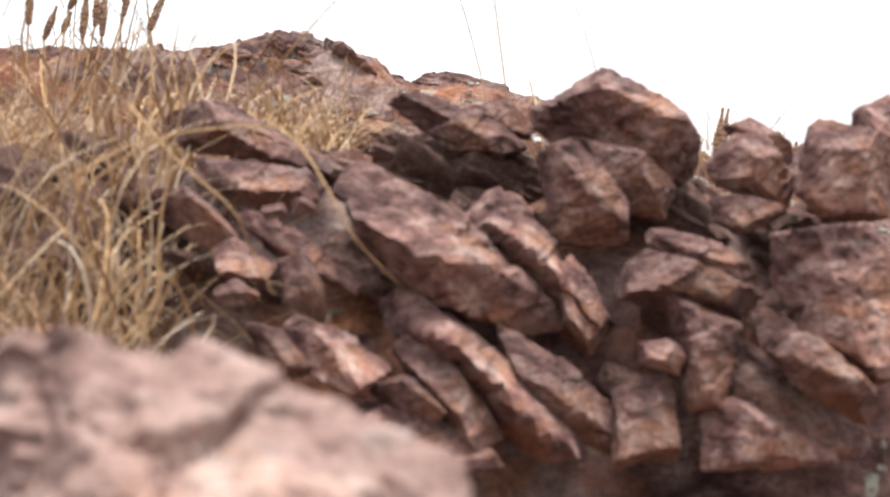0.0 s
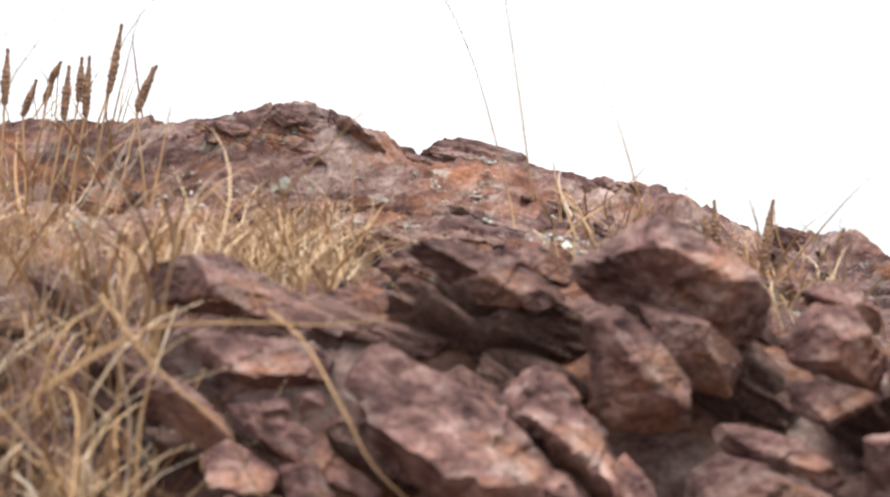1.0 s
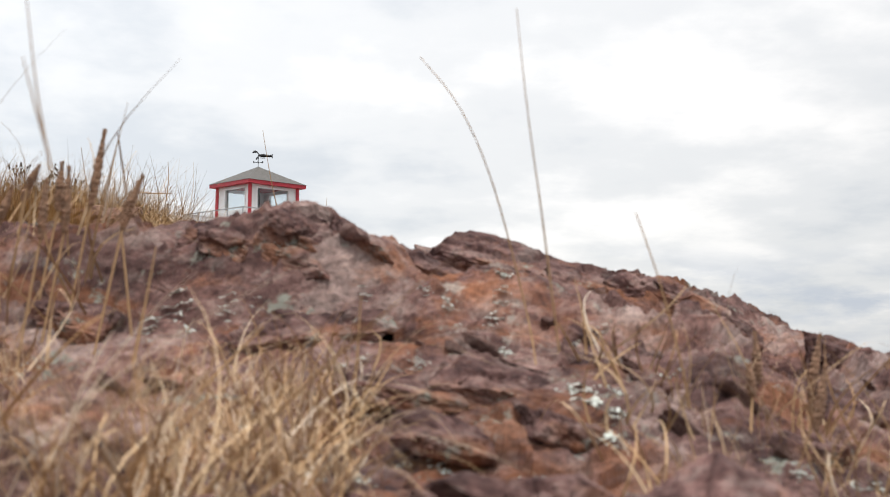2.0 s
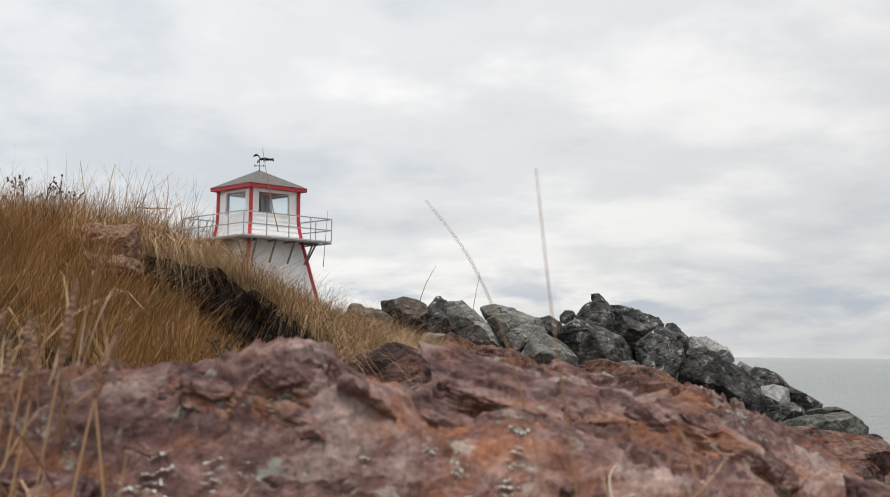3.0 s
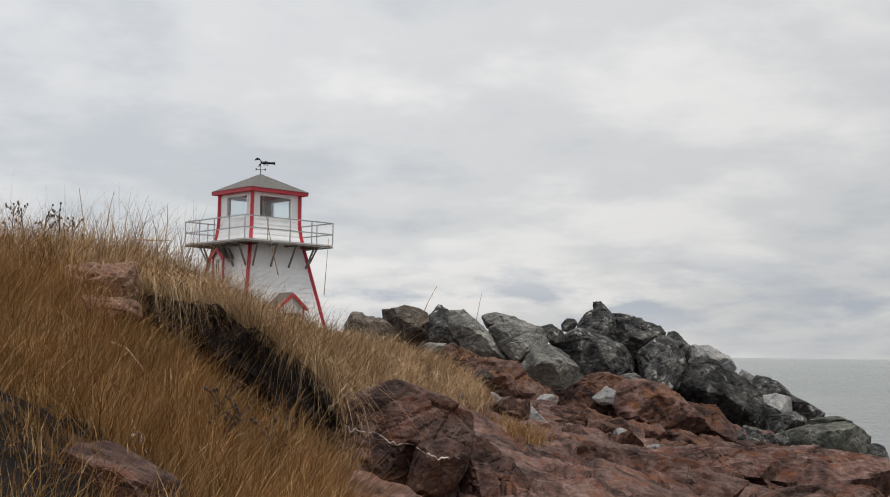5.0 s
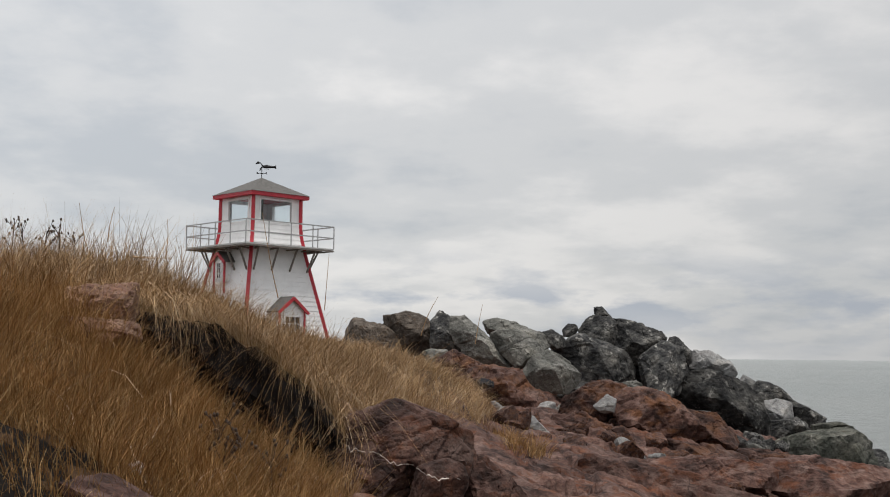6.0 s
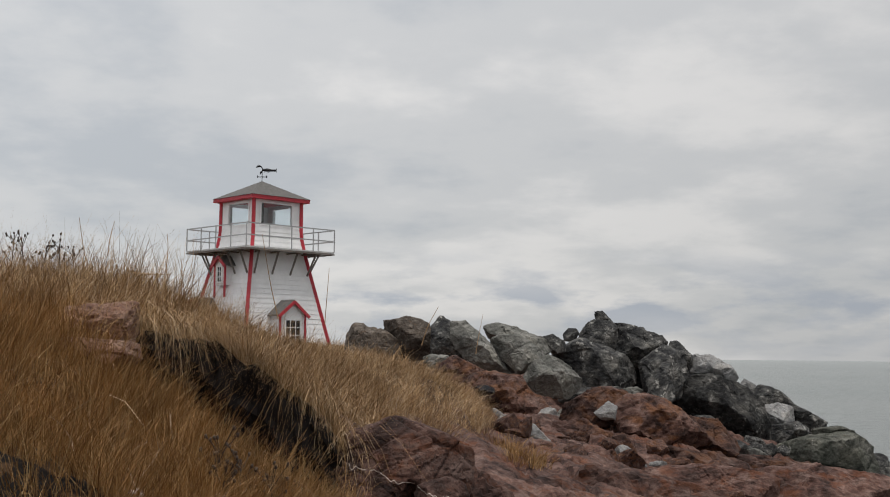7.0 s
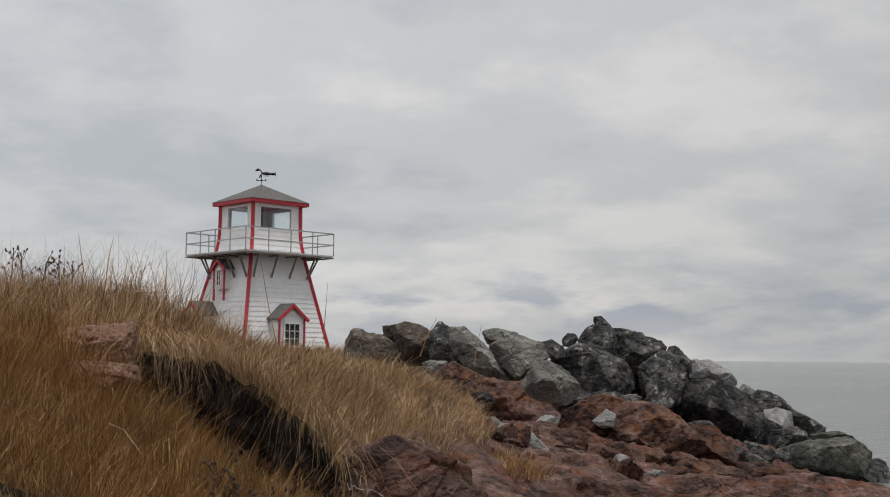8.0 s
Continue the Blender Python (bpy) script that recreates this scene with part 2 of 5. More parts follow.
M_BLACK = plain("black_iron", (0.012, 0.012, 0.014), 0.5, 0.3, 0.2, 8)
M_ROOM = plain("dim_room_paint", (0.5, 0.5, 0.5), 0.8, 0, 0.05, 2)
M_QUARTZ = plain("white_quartz", (0.50, 0.43, 0.39), 0.6, 0, 0.15, 30)
M_LICHEN = plain("pale_green_lichen", (0.46, 0.48, 0.44), 0.95, 0, 0.4, 260)


def glass_material():
    m, n, l, b = material("window_glass", 0.03)
    b.inputs["Base Color"].default_value = (0.9, 0.94, 0.95, 1)
    b.inputs["Transmission Weight"].default_value = 1.0
    b.inputs["IOR"].default_value = 1.45
    return m


def sea_material():
    m, n, l, b = material("grey_sea_water", 0.32)
    v = coords(n, l, (1, 1.6, 1))
    f = noise_fac(n, l, v, 0.55, 8, 0.62, 0.3)
    g = noise_fac(n, l, v, 0.012, 4, 0.5)
    l.new(ramp_of(n, l, g, [(0.3, (0.19, 0.21, 0.21)), (0.7, (0.26, 0.275, 0.27))]), b.inputs["Base Color"])
    b.inputs["Specular IOR Level"].default_value = 0.3
    bump(n, l, b, f, 0.9, 1.4)
    return m


M_GLASS = glass_material()
M_SEA = sea_material()


# ---------------------------------------------------------------- mesh helpers
def mesh_object(name, verts, faces, mat, parent=None, label="", smooth=True):
    me = bpy.data.meshes.new(name)
    me.from_pydata(verts if isinstance(verts, list) else verts.tolist(), [], faces if isinstance(faces, list) else faces.tolist())
    me.update()
    if smooth:
        me.polygons.foreach_set("use_smooth", [True] * len(me.polygons))
    for mm in (mat if isinstance(mat, list) else [mat]):
        me.materials.append(mm)
    ob = new(name, me)
    if parent is not None:
        ob.parent = parent
    if label:
        tagged(ob, label)
    return ob


def part(name, bm, mat, parent, label=""):
    me = bpy.data.meshes.new(name)
    bm.to_mesh(me)
    bm.free()
    me.materials.append(mat)
    ob = new(name, me)
    if parent is not None:
        ob.parent = parent
    if label:
        tagged(ob, label)
    return ob


def empty(name, m):
    ob = new(name)
    ob.matrix_world = m
    return ob


def bar_into(bm, a, b, w, h=None, up=(0, 0, 1)):
    """A squared bar from a to b, w wide and h high, added to bm."""
    a, b = Vector(a), Vector(b)
    d = (b - a).normalized()
    s = d.cross(Vector(up))
    s = s.normalized() if s.length > 1e-4 else Vector((1, 0, 0))
    u = s.cross(d).normalized()
    h = h or w
    vs = []
    for p in (a, b):
        for i, j in ((-1, -1), (1, -1), (1, 1), (-1, 1)):
            vs.append(bm.verts.new(p + s * (i * w / 2) + u * (j * h / 2)))
    for q in ((0, 1, 2, 3), (7, 6, 5, 4), (0, 4, 5, 1), (1, 5, 6, 2), (2, 6, 7, 3), (3, 7, 4, 0)):
        bm.faces.new([vs[k] for k in q])


def bar(name, a, b, w, mat, parent, h=None, up=(0, 0, 1), label=""):
    bm = bmesh.new()
    bar_into(bm, a, b, w, h, up)
    bmesh.ops.recalc_face_normals(bm, faces=bm.faces)
    return part(name, bm, mat, parent, label)


ICO = {}


def ico(sub):
    if sub not in ICO:
        bm = bmesh.new()
        bmesh.ops.create_icosphere(bm, subdivisions=sub, radius=1.0)
        v = np.array([p.co[:] for p in bm.verts])
        f = [[q.index for q in p.verts] for p in bm.faces]
        bm.free()
        ICO[sub] = (v / np.linalg.norm(v, axis=1)[:, None], f)
    return ICO[sub]


def fracture(w, tilt=0.6):
    """Broken facets: every cell of a scatter of points has its own height and slope, with cracks between."""
    d, p = noise.voronoi(w)
    c = p[0]
    crack = max(0.0, 0.10 - (d[1] - d[0])) * 3.0
    return noise.noise(c * 9.3) + tilt * noise.noise_vector(c * 5.1).dot(w - c) - crack


def rock_shape(half, seed, sub=4, cuts=9, rough=0.10, soft=30.0, ledges=0.0):
    """A broken stone: a ball cut by many planes, its edges worn, its faces split into facets and ledges."""
    rng = np.random.default_rng(seed)
    d, f = ico(sub)
    axes = np.vstack([np.eye(3), -np.eye(3)]) + rng.normal(0, 0.16, (6, 3))
    extra = rng.normal(0, 1, (cuts, 3))
    nrm = np.vstack([axes, extra])
    nrm /= np.linalg.norm(nrm, axis=1)[:, None]
    dist = np.concatenate([rng.uniform(0.80, 1.0, 6), rng.uniform(0.85, 1.22, cuts)])
    c = d @ nrm.T
    r = np.where(c > 0.05, dist / np.maximum(c, 0.05), 20.0)
    share = np.exp(-soft * np.minimum(r, 3))
    r = -np.log(share.sum(axis=1)) / soft
    p = d * r[:, None] * np.array(half)
    out_way = (share @ nrm) / np.array(half)
    out_way /= np.linalg.norm(out_way, axis=1)[:, None]
    s = float(np.mean(half))
    off = Vector(rng.uniform(-50, 50, 3))
    out = np.empty_like(p)
    for i, q in enumerate(p):
        w = Vector(q / s)
        a = Vector((w.x, w.y, w.z * (1.0 + 3.0 * ledges)))
        k = fracture(a * 1.2 + off) * 0.85 + fracture(a * 3.1 - off) * 0.20 + noise.fractal(w * 4.0 + off, 0.7, 2.2, 4) * 0.16
        if ledges:
            t = (q[2] / s * 5 + noise.noise(w * 0.8 + off) * 2.0)
            k += ledges * (t - math.floor(t) - 0.5)
        out[i] = q + out_way[i] * (k * rough * s)
    return out, f


def rock(name, at, half, tilt, seed, mat, parent=None, sub=4, cuts=9, rough=0.10, yaw=None, nod=0.0, ledges=0.0, soft=30.0, shade=False):
    v, f = rock_shape(half, seed, sub, cuts, rough, soft, ledges)
    ob = mesh_object(name, v, f, mat, parent, "", shade)
    rng = random.Random(seed)
    ob.matrix_world = pose(*at, nod + rng.uniform(-8, 8), tilt, rng.uniform(-20, 20) if yaw is None else yaw)
    return ob


def cut_rock(name, at, size, faces, seed, mat, parent=None, sub=5, rough=0.10, deep=1.0, front=5, soft=200.0, ledges=0.0, shade=False, rise=0.3):
    """A stone split along chosen faces. faces: (degrees from east towards up, distance in sizes) of its flanks;
    the side that shows is broken by a few more planes, and all of it by facets and cracks."""
    rng = np.random.default_rng(seed)
    d, f = ico(sub)
    nrm, dist = [], []
    for a, r in faces:
        for side in (-1, 1):
            n = np.array([math.cos(radians(a)), side * rng.choice([0.04, 0.12, 0.35, 0.9]), math.sin(radians(a))])
            k = np.linalg.norm(n)
            nrm.append(n / k)
            dist.append((r + 0.05) / k)
    for k in range(front):
        n = np.array([rng.normal(0, 0.75), -1.0, rng.normal(rise, 0.55)])
        nrm.append(n / np.linalg.norm(n))
        dist.append(deep * rng.uniform(0.62, 0.85))
    nrm.append(np.array([0.0, 1.0, 0.0]))
    dist.append(deep)
    nrm, dist = np.array(nrm), np.array(dist)
    c = d @ nrm.T
    r = np.where(c > 0.05, dist / np.maximum(c, 0.05), 20.0)
    least = r.min(axis=1)
    share = np.exp(-soft * np.minimum(r - least[:, None], 9))
    r = least - np.log(share.sum(axis=1)) / soft
    p = d * r[:, None]
    out_way = share @ nrm
    out_way /= np.maximum(np.linalg.norm(out_way, axis=1), 1e-9)[:, None]
    off = Vector(rng.uniform(-50, 50, 3))
    dip = Matrix.Rotation(radians(rng.uniform(15, 45)), 3, "Y")
    for i, q in enumerate(p):
        w = Vector(q)
        a = dip @ w
        a = Vector((a.x, a.y, a.z * (1.6 + 4.0 * ledges)))
        k = fracture(a * 1.1 + off, 0.5) * 0.80 + fracture(a * 3.0 - off, 1.5) * 0.34 + fracture(a * 7.0 + off, 1.5) * 0.13 + noise.fractal(w * 5.0 + off, 0.9, 2.2, 4) * 0.07
        p[i] = q + out_way[i] * (k * rough)
    ob = mesh_object(name, p * size, f, mat, parent, "", shade)
    ob.matrix_world = Matrix.Translation(at)
    return ob


def ribbons(roots, heights, lean, widths, droop, seg=4, kink=0.0, seed=1):
    """Tapered bent blades; lean: (n, 2) sideways reach as a share of the height; droop: how far the tips fall."""
    rng = np.random.default_rng(seed)
    n = len(roots)
    ang = rng.uniform(0, math.pi, n)
    side = np.stack([np.cos(ang), np.sin(ang) * 0.5, np.zeros(n)], 1)
    rows = []
    wob = rng.normal(0, kink, (n, 2))
    for k in range(seg + 1):
        t = k / seg
        c = roots.copy()
        c[:, 0] += heights * (lean[:, 0] * t ** 1.7 + wob[:, 0] * math.sin(t * 3.0))
        c[:, 1] += heights * (lean[:, 1] * t ** 1.7 + wob[:, 1] * math.sin(t * 4.0))
        c[:, 2] += heights * (t - droop * t ** 3)
        w = (widths * (1 - 0.85 * t ** 1.5))[:, None] * side / 2
        rows.append(np.stack([c - w, c + w], 1))
    v = np.stack(rows, 1).reshape(-1, 3)
    per = 2 * (seg + 1)
    base = (np.arange(n) * per)[:, None]
    f = np.concatenate([base + np.array([2 * k, 2 * k + 1, 2 * k + 3, 2 * k + 2]) for k in range(seg)], 0)
    return v, f


# ---------------------------------------------------------------- the lie of the land
def smooth(a, b, t):
    t = np.clip((t - a) / (b - a), 0, 1)
    return t * t * (3 - 2 * t)


def edge_x(y):
    """Where the grass bank ends and bare rock begins."""
    return np.interp(y, [-5, 3, 4.6, 6.5, 9, 15, 22, 30, 60], [-1.6, -1.15, -1.0, -0.8, -0.45, 0.25, -0.2, -1.5, 6.0])


def scarp_y(x):
    """Line of the eroded step in the bank."""
    return 6.40 + 0.35 * (x + 1.2) + 0.055 * np.sin(x * 9.0 + 1.0) + 0.03 * np.sin(x * 23.0)


def scarp_h(x):
    return np.interp(x, [-1.85, -1.55, -1.25, -0.95, -0.7, -0.5], [0.0, 0.22, 0.40, 0.40, 0.34, 0.05])


def land(x, y):
    """Height of the smooth ground."""
    d = x - edge_x(y)
    a = np.interp(y, [3, 6, 8.5, 10, 13, 18, 40], [0.95, 1.0, 1.15, 1.0, 0.60, 0.5, 0.8])
    left = a * (1 - np.exp(0.68 * np.minimum(d, 0) / a))
    r = np.maximum(d, 0)
    right = -0.2 * r - 0.012 * r ** 2 - 0.14 * (1 - np.exp(-r / 0.25))
    z = 2.03 + left + right
    z = z + 0.24 * np.exp(-((x + 2.1) / 1.0) ** 2 - ((y - 8.4) / 1.3) ** 2)      # brow of the bank
    z = z - 0.13 * np.exp(-((y - 15.5) / 3.0) ** 2) * smooth(0.0, 0.35, d)
    z = z + 0.20 * np.exp(-((x + 1.95) / 0.55) ** 2 - ((y - 6.0) / 0.75) ** 2)
    back = y - scarp_y(x)
    z = z + scarp_h(x) * smooth(0.0, 0.10, back) * np.exp(-np.maximum(back, 0) / 0.9)
    z = z - scarp_h(x) * 0.45 * smooth(-0.8, -0.1, back) * smooth(0.10, 0.0, back)
    pile = np.interp(x, [-3, -1, 1.5, 3.4, 4.6, 6, 7.8, 9.6, 12], [2.3, 2.3, 1.9, 1.7, 1.5, 1.0, 0.5, -0.3, -2.0])
    z = z + np.maximum(pile - z, 0) * np.exp(-((y - 29.6) / 2.6) ** 4)           # core of the stone bank
    shelf = np.interp(x, [-0.5, 0.9, 2, 2.8, 3.5, 4.2, 5.5], [1.85, 1.7, 1.6, 1.45, 1.25, 1.0, 0.6])
    z = z + np.maximum(shelf - z, 0) * np.exp(-((y - 18.9) / 2.6) ** 4)
    return np.maximum(z, -6.0)


def grass_edge(y):
    """Right limit of the grass below the scarp."""
    return np.interp(y, [2.6, 4.6, 5.6, 6.6], [-0.45, -0.32, -0.55, -0.85])


def ground_z(x, y):
    return float(land(np.array([x]), np.array([y]))[0])


def build_ground():
    xs = np.concatenate([-np.geomspace(3.6, 3000, 40)[::-1], np.arange(-3.5, -0.9, 0.05), np.arange(-0.9, 4.0, 0.025), np.arange(4.0, 12, 0.08), np.geomspace(12.2, 3000, 24)])
    ys = np.concatenate([-np.geomspace(0.2, 2500, 24)[::-1], np.arange(-0.1, 1.2, 0.1), np.geomspace(1.2, 30, 360), np.geomspace(31, 60, 20), np.geomspace(64, 4500, 24)])
    X, Y = np.meshgrid(xs, ys)
    Z = land(X, Y)
    D = X - edge_x(Y)
    far = np.hypot(X, Y)
    rel = np.zeros_like(Z)
    near = far < 60
    for i, j in zip(*np.nonzero(near)):
        x, y = X[i, j], Y[i, j]
        if D[i, j] > -0.3:
            w = Vector((x * 1.0, y * 0.8, 0.7 * x))
            s = 1.0 - abs(noise.noise(w * 0.9))
            fr = fracture(Vector((w.x * 0.8 + w.y * 0.3, w.y, w.z)) * 1.5) * 0.105 + fracture(w * 4.5) * 0.034
            r = noise.fractal(w * 2.2, 0.8, 2.2, 6) * 0.05 + s * 0.16 - 0.12 + fr
            st = (x * 0.9 + y * 0.25 + Z[i, j] * 2.5) * 2.6 + noise.noise(w * 1.1) * 1.4
            r += 0.008 * (st - math.floor(st) - 0.5)
            rel[i, j] = r * min(1.0, (D[i, j] + 0.3) / 0.4) * min(1.0, 0.25 + y / 8 if y > 0 else 0.25)
        else:
            rel[i, j] = noise.fractal(Vector((x, y, 0)) * 1.6, 0.9, 2.1, 3) * 0.06
    Z = Z + rel
    v = np.stack([X, Y, Z], -1).reshape(-1, 3)
    nx, ny = len(xs), len(ys)
    a = (np.arange(ny - 1)[:, None] * nx + np.arange(nx - 1)[None, :]).reshape(-1)
    f = np.stack([a, a + 1, a + 1 + nx, a + nx], 1)
    ob = mesh_object("ground", v, f, [M_RED, M_THATCH, M_SHADED_SOIL], None, "", False)
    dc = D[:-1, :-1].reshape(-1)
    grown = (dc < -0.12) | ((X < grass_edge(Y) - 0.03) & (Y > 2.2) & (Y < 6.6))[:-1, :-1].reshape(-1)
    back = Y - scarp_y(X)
    # soil slot, with its painted shade, along the face and foot of the scarp
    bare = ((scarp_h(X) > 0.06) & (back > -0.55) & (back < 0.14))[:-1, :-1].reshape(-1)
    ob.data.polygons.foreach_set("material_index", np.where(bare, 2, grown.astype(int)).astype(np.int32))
    tagged(ob, "red bedrock shore rising to a bank of dead grass", "ground", kind="structure")


build_ground()
sea = mesh_object("water", [(-4800, -2500, 0), (4800, -2500, 0), (4800, 4800, 0), (-4800, 4800, 0)], [[0, 1, 2, 3]], M_SEA)
tagged(sea, "calm grey sea water reaching the horizon", "sea", kind="structure")


# ---------------------------------------------------------------- outcrop that the camera rises over
CREST_X = [-0.7, -0.35, -0.244, -0.163, -0.115, -0.078, -0.058, -0.03, 0.014, 0.085, 0.139, 0.173, 0.200, 0.228, 0.25, 0.30, 0.6]
CREST_Z = [2.18, 2.222, 2.226, 2.225, 2.243, 2.234, 2.218, 2.206, 2.217, 2.199, 2.186, 2.150, 2.132, 2.158, 2.145, 2.12, 2.06]


def outcrop_z(x, y):
    back = np.interp(x, [-0.6, -0.27, -0.13, -0.05, 0.007, 0.05, 0.094, 0.153, 0.19, 0.235, 0.265, 0.5], [2.19, 2.214, 2.225, 2.208, 2.230, 2.226, 2.217, 2.214, 2.202, 2.178, 2.145, 2.09])
    fore = np.interp(x, CREST_X, CREST_Z)
    top = fore + (back - fore) * smooth(0.93, 1.03, y)
    top = top - 0.014 * smooth(-0.05, -0.02, x) * smooth(0.20, 0.15, x) * smooth(1.0, 0.93, y)
    front = np.interp(y, [0.15, 0.36, 0.44, 0.50, 0.53, 0.56, 0.70, 0.83, 0.92], [1.80, 1.81, 1.83, 1.95, 2.045, 2.086, 2.114, 2.165, 2.3])
    front = front - 0.03 * smooth(0.05, 0.25, x) - 0.12 * smooth(0.03, 0.10, x) * smooth(0.53, 0.48, y)
    lump = top - 0.012 * smooth(0.92, 0.99, y) * smooth(1.12, 1.03, y) - 1.1 * np.maximum(y - 1.24, 0) ** 1.3
    z = -np.log(np.exp(-90 * front) + np.exp(-90 * lump)) / 90
    return z


GRID = []


def build_outcrop():
    xs = np.concatenate([np.linspace(-0.75, -0.37, 30), np.linspace(-0.36, 0.36, 330), np.linspace(0.37, 0.7, 26)])
    ys = np.concatenate([np.linspace(0.12, 0.39, 20), np.linspace(0.40, 1.36, 440), np.linspace(1.38, 2.1, 40)])
    X, Y = np.meshgrid(xs, ys)
    Z = outcrop_z(X, Y)
    dip = Matrix.Rotation(radians(28), 3, "Y")
    for i in range(len(ys)):
        for j in range(len(xs)):
            x, y, z = X[i, j], Y[i, j], Z[i, j]
            p = Vector((x, y, z - 2.1))
            q = dip @ p
            w = p * 14
            g = Vector((q.x * 8, q.y * 13, q.z * 40))
            amp = 0.55 + 0.75 * max(0.0, noise.noise(w * 0.35 + Vector((9, 2, 1))) + 0.3)
            g2 = Vector((q.x * 24, q.y * 34, q.z * 75))
            h = fracture(g) * 0.011 * amp + fracture(g2, 0.9) * 0.0068 * amp + fracture(g2 * 2.5 + Vector((3, 1, 5))) * 0.0026
            h += noise.fractal(w * 2.0, 0.7, 2.2, 5) * 0.0032 + (0.3 - abs(noise.noise(w * 0.8))) * 0.012
            if y > 0.76:                # worn bedding edges, dipping towards the sea
                bed = (x * 0.45 + z * 1.0 - y * 0.10) * 62 + noise.noise(w * 0.5) * 1.6 + noise.noise(w * 1.7) * 0.5
                edge = bed - math.floor(bed)
                h += 0.0062 * (edge ** 2.5 - 0.3) * (0.35 + max(0.0, noise.noise(w * 0.3) + 0.35)) * min(1.0, (y - 0.76) / 0.06)
            Z[i, j] = z + h
    for hx, hy, hr in ((-0.046, 0.835, 0.010), (0.010, 0.925, 0.010), (-0.165, 0.88, 0.012)):      # weathered hollows
        Z -= 0.022 * np.exp(-((X - hx) / hr) ** 2 - ((Y - hy) / (hr * 0.8)) ** 2)
    hold = smooth(-0.74, -0.48, X) * smooth(0.69, 0.44, X) * smooth(2.08, 1.55, Y) * smooth(0.12, 0.30, Y)
    Z = Z * hold + (land(X, Y) - 0.10) * (1 - hold)                              # the outcrop dips into the ground at its rim
    GRID.extend([xs, ys, Z])
    v = np.stack([X, Y, Z], -1).reshape(-1, 3)
    nx, ny = len(xs), len(ys)
    a = (np.arange(ny - 1)[:, None] * nx + np.arange(nx - 1)[None, :]).reshape(-1)
    f = np.stack([a, a + 1, a + 1 + nx, a + nx], 1)
    cx, cy = v[f].mean(axis=1)[:, 0], v[f].mean(axis=1)[:, 1]
    keep = np.ones(len(f), bool)
    for hx, hy, hr in ((-0.048, 0.828, 0.0085), (0.008, 0.920, 0.009)):         # weathered holes, dark inside
        keep &= np.hypot((cx - hx) / hr, (cy - hy) / (hr * 1.3)) > 1
    f = f[keep]
    ob = mesh_object("rock_outcrop", v, f, M_CREST, None, "", False)
    return tagged(ob, "layered pink and purple rock outcrop with pale lichen", "rock outcrop")


outcrop = build_outcrop()
piece_seed = [100]


def piece(at, size, faces, rough=0.09):
    """One broken block of the outcrop."""
    piece_seed[0] += 1
    return cut_rock("rock_slab", at, size, faces, piece_seed[0], M_NEAR, outcrop, 5 if size > 0.011 else 4, rough, 1.1, 3, 220.0, 0.12)


def crest_piece(at, half, tilt):
    """One weathered knob or ledge of the crest, set into the outcrop."""
    piece_seed[0] += 1
    h = (half[0], half[1] * 1.5, half[2] * 1.0)
    return rock("rock_ledge", (at[0], at[1] + half[1] * 0.45, at[2] - half[2] * 0.10), h, tilt, piece_seed[0], M_CREST, outcrop, 5, 8, 0.24, None, 14, 0.15, 22.0)


# broken blocks on the front of the outcrop
piece((0.0065, 0.487, 2.0468), 0.0385, ((-160, 0.77), (-131, 0.51), (-108, 0.47), (-106, 0.47), (46, 0.32), (60, 0.37), (77, 0.62), (150, 1.18)))
piece((0.0311, 0.505, 2.0481), 0.0313, ((-140, 0.18), (-138, 0.18), (-135, 0.21), (-37, 1.26), (32, 0.4), (37, 0.4), (76, 0.71), (82, 0.78)))
piece((0.0130, 0.477, 2.0088), 0.0341, ((-150, 0.52), (-132, 0.26), (-131, 0.26), (-90, 0.9), (40, 0.34), (50, 0.23), (57, 0.27), (102, 0.98)))
piece((0.0051, 0.465, 1.9996), 0.0188, ((-147, 0.41), (-69, 1.09), (31, 0.42), (37, 0.36), (76, 0.76), (142, 1.21)))
piece((0.0732, 0.535, 2.1007), 0.0294, ((-158, 1.02), (-117, 0.53), (-52, 1.03), (5, 0.99), (39, 0.71), (61, 0.6), (122, 0.91)))
piece((0.0546, 0.513, 2.0726), 0.0184, ((-170, 0.73), (-163, 0.71), (-99, 0.97), (-85, 1.04), (4, 0.88), (36, 0.58), (51, 0.67), (112, 1.17)))
piece((0.0744, 0.52, 2.0805), 0.0168, ((-152, 0.55), (-104, 0.72), (-19, 0.99), (48, 0.53), (78, 0.7)))
piece((0.0083, 0.545, 2.1062), 0.0207, ((-125, 0.48), (-124, 0.46), (-99, 0.46), (-71, 0.82), (59, 0.42), (66, 0.33), (76, 0.38), (112, 0.87)))
piece((0.0248, 0.56, 2.1100), 0.0127, ((-117, 0.38), (-99, 0.37), (-45, 1.04), (56, 0.59), (96, 0.54)))
piece((-0.0801, 0.535, 2.0983), 0.0248, ((-164, 1.31), (-106, 0.37), (-99, 0.29), (61, 0.42), (61, 0.41), (98, 0.56)))
piece((-0.0641, 0.507, 2.0755), 0.0175, ((-145, 0.89), (-113, 0.51), (-84, 0.47), (-30, 1.16), (83, 0.4)))
piece((-0.0555, 0.478, 2.0617), 0.0038, ((-168, 1.06), (-80, 0.63), (17, 1.03), (99, 0.65)))
piece((-0.0459, 0.478, 2.0641), 0.0037, ((-167, 1.09), (-82, 0.62), (20, 1.04), (98, 0.63)))
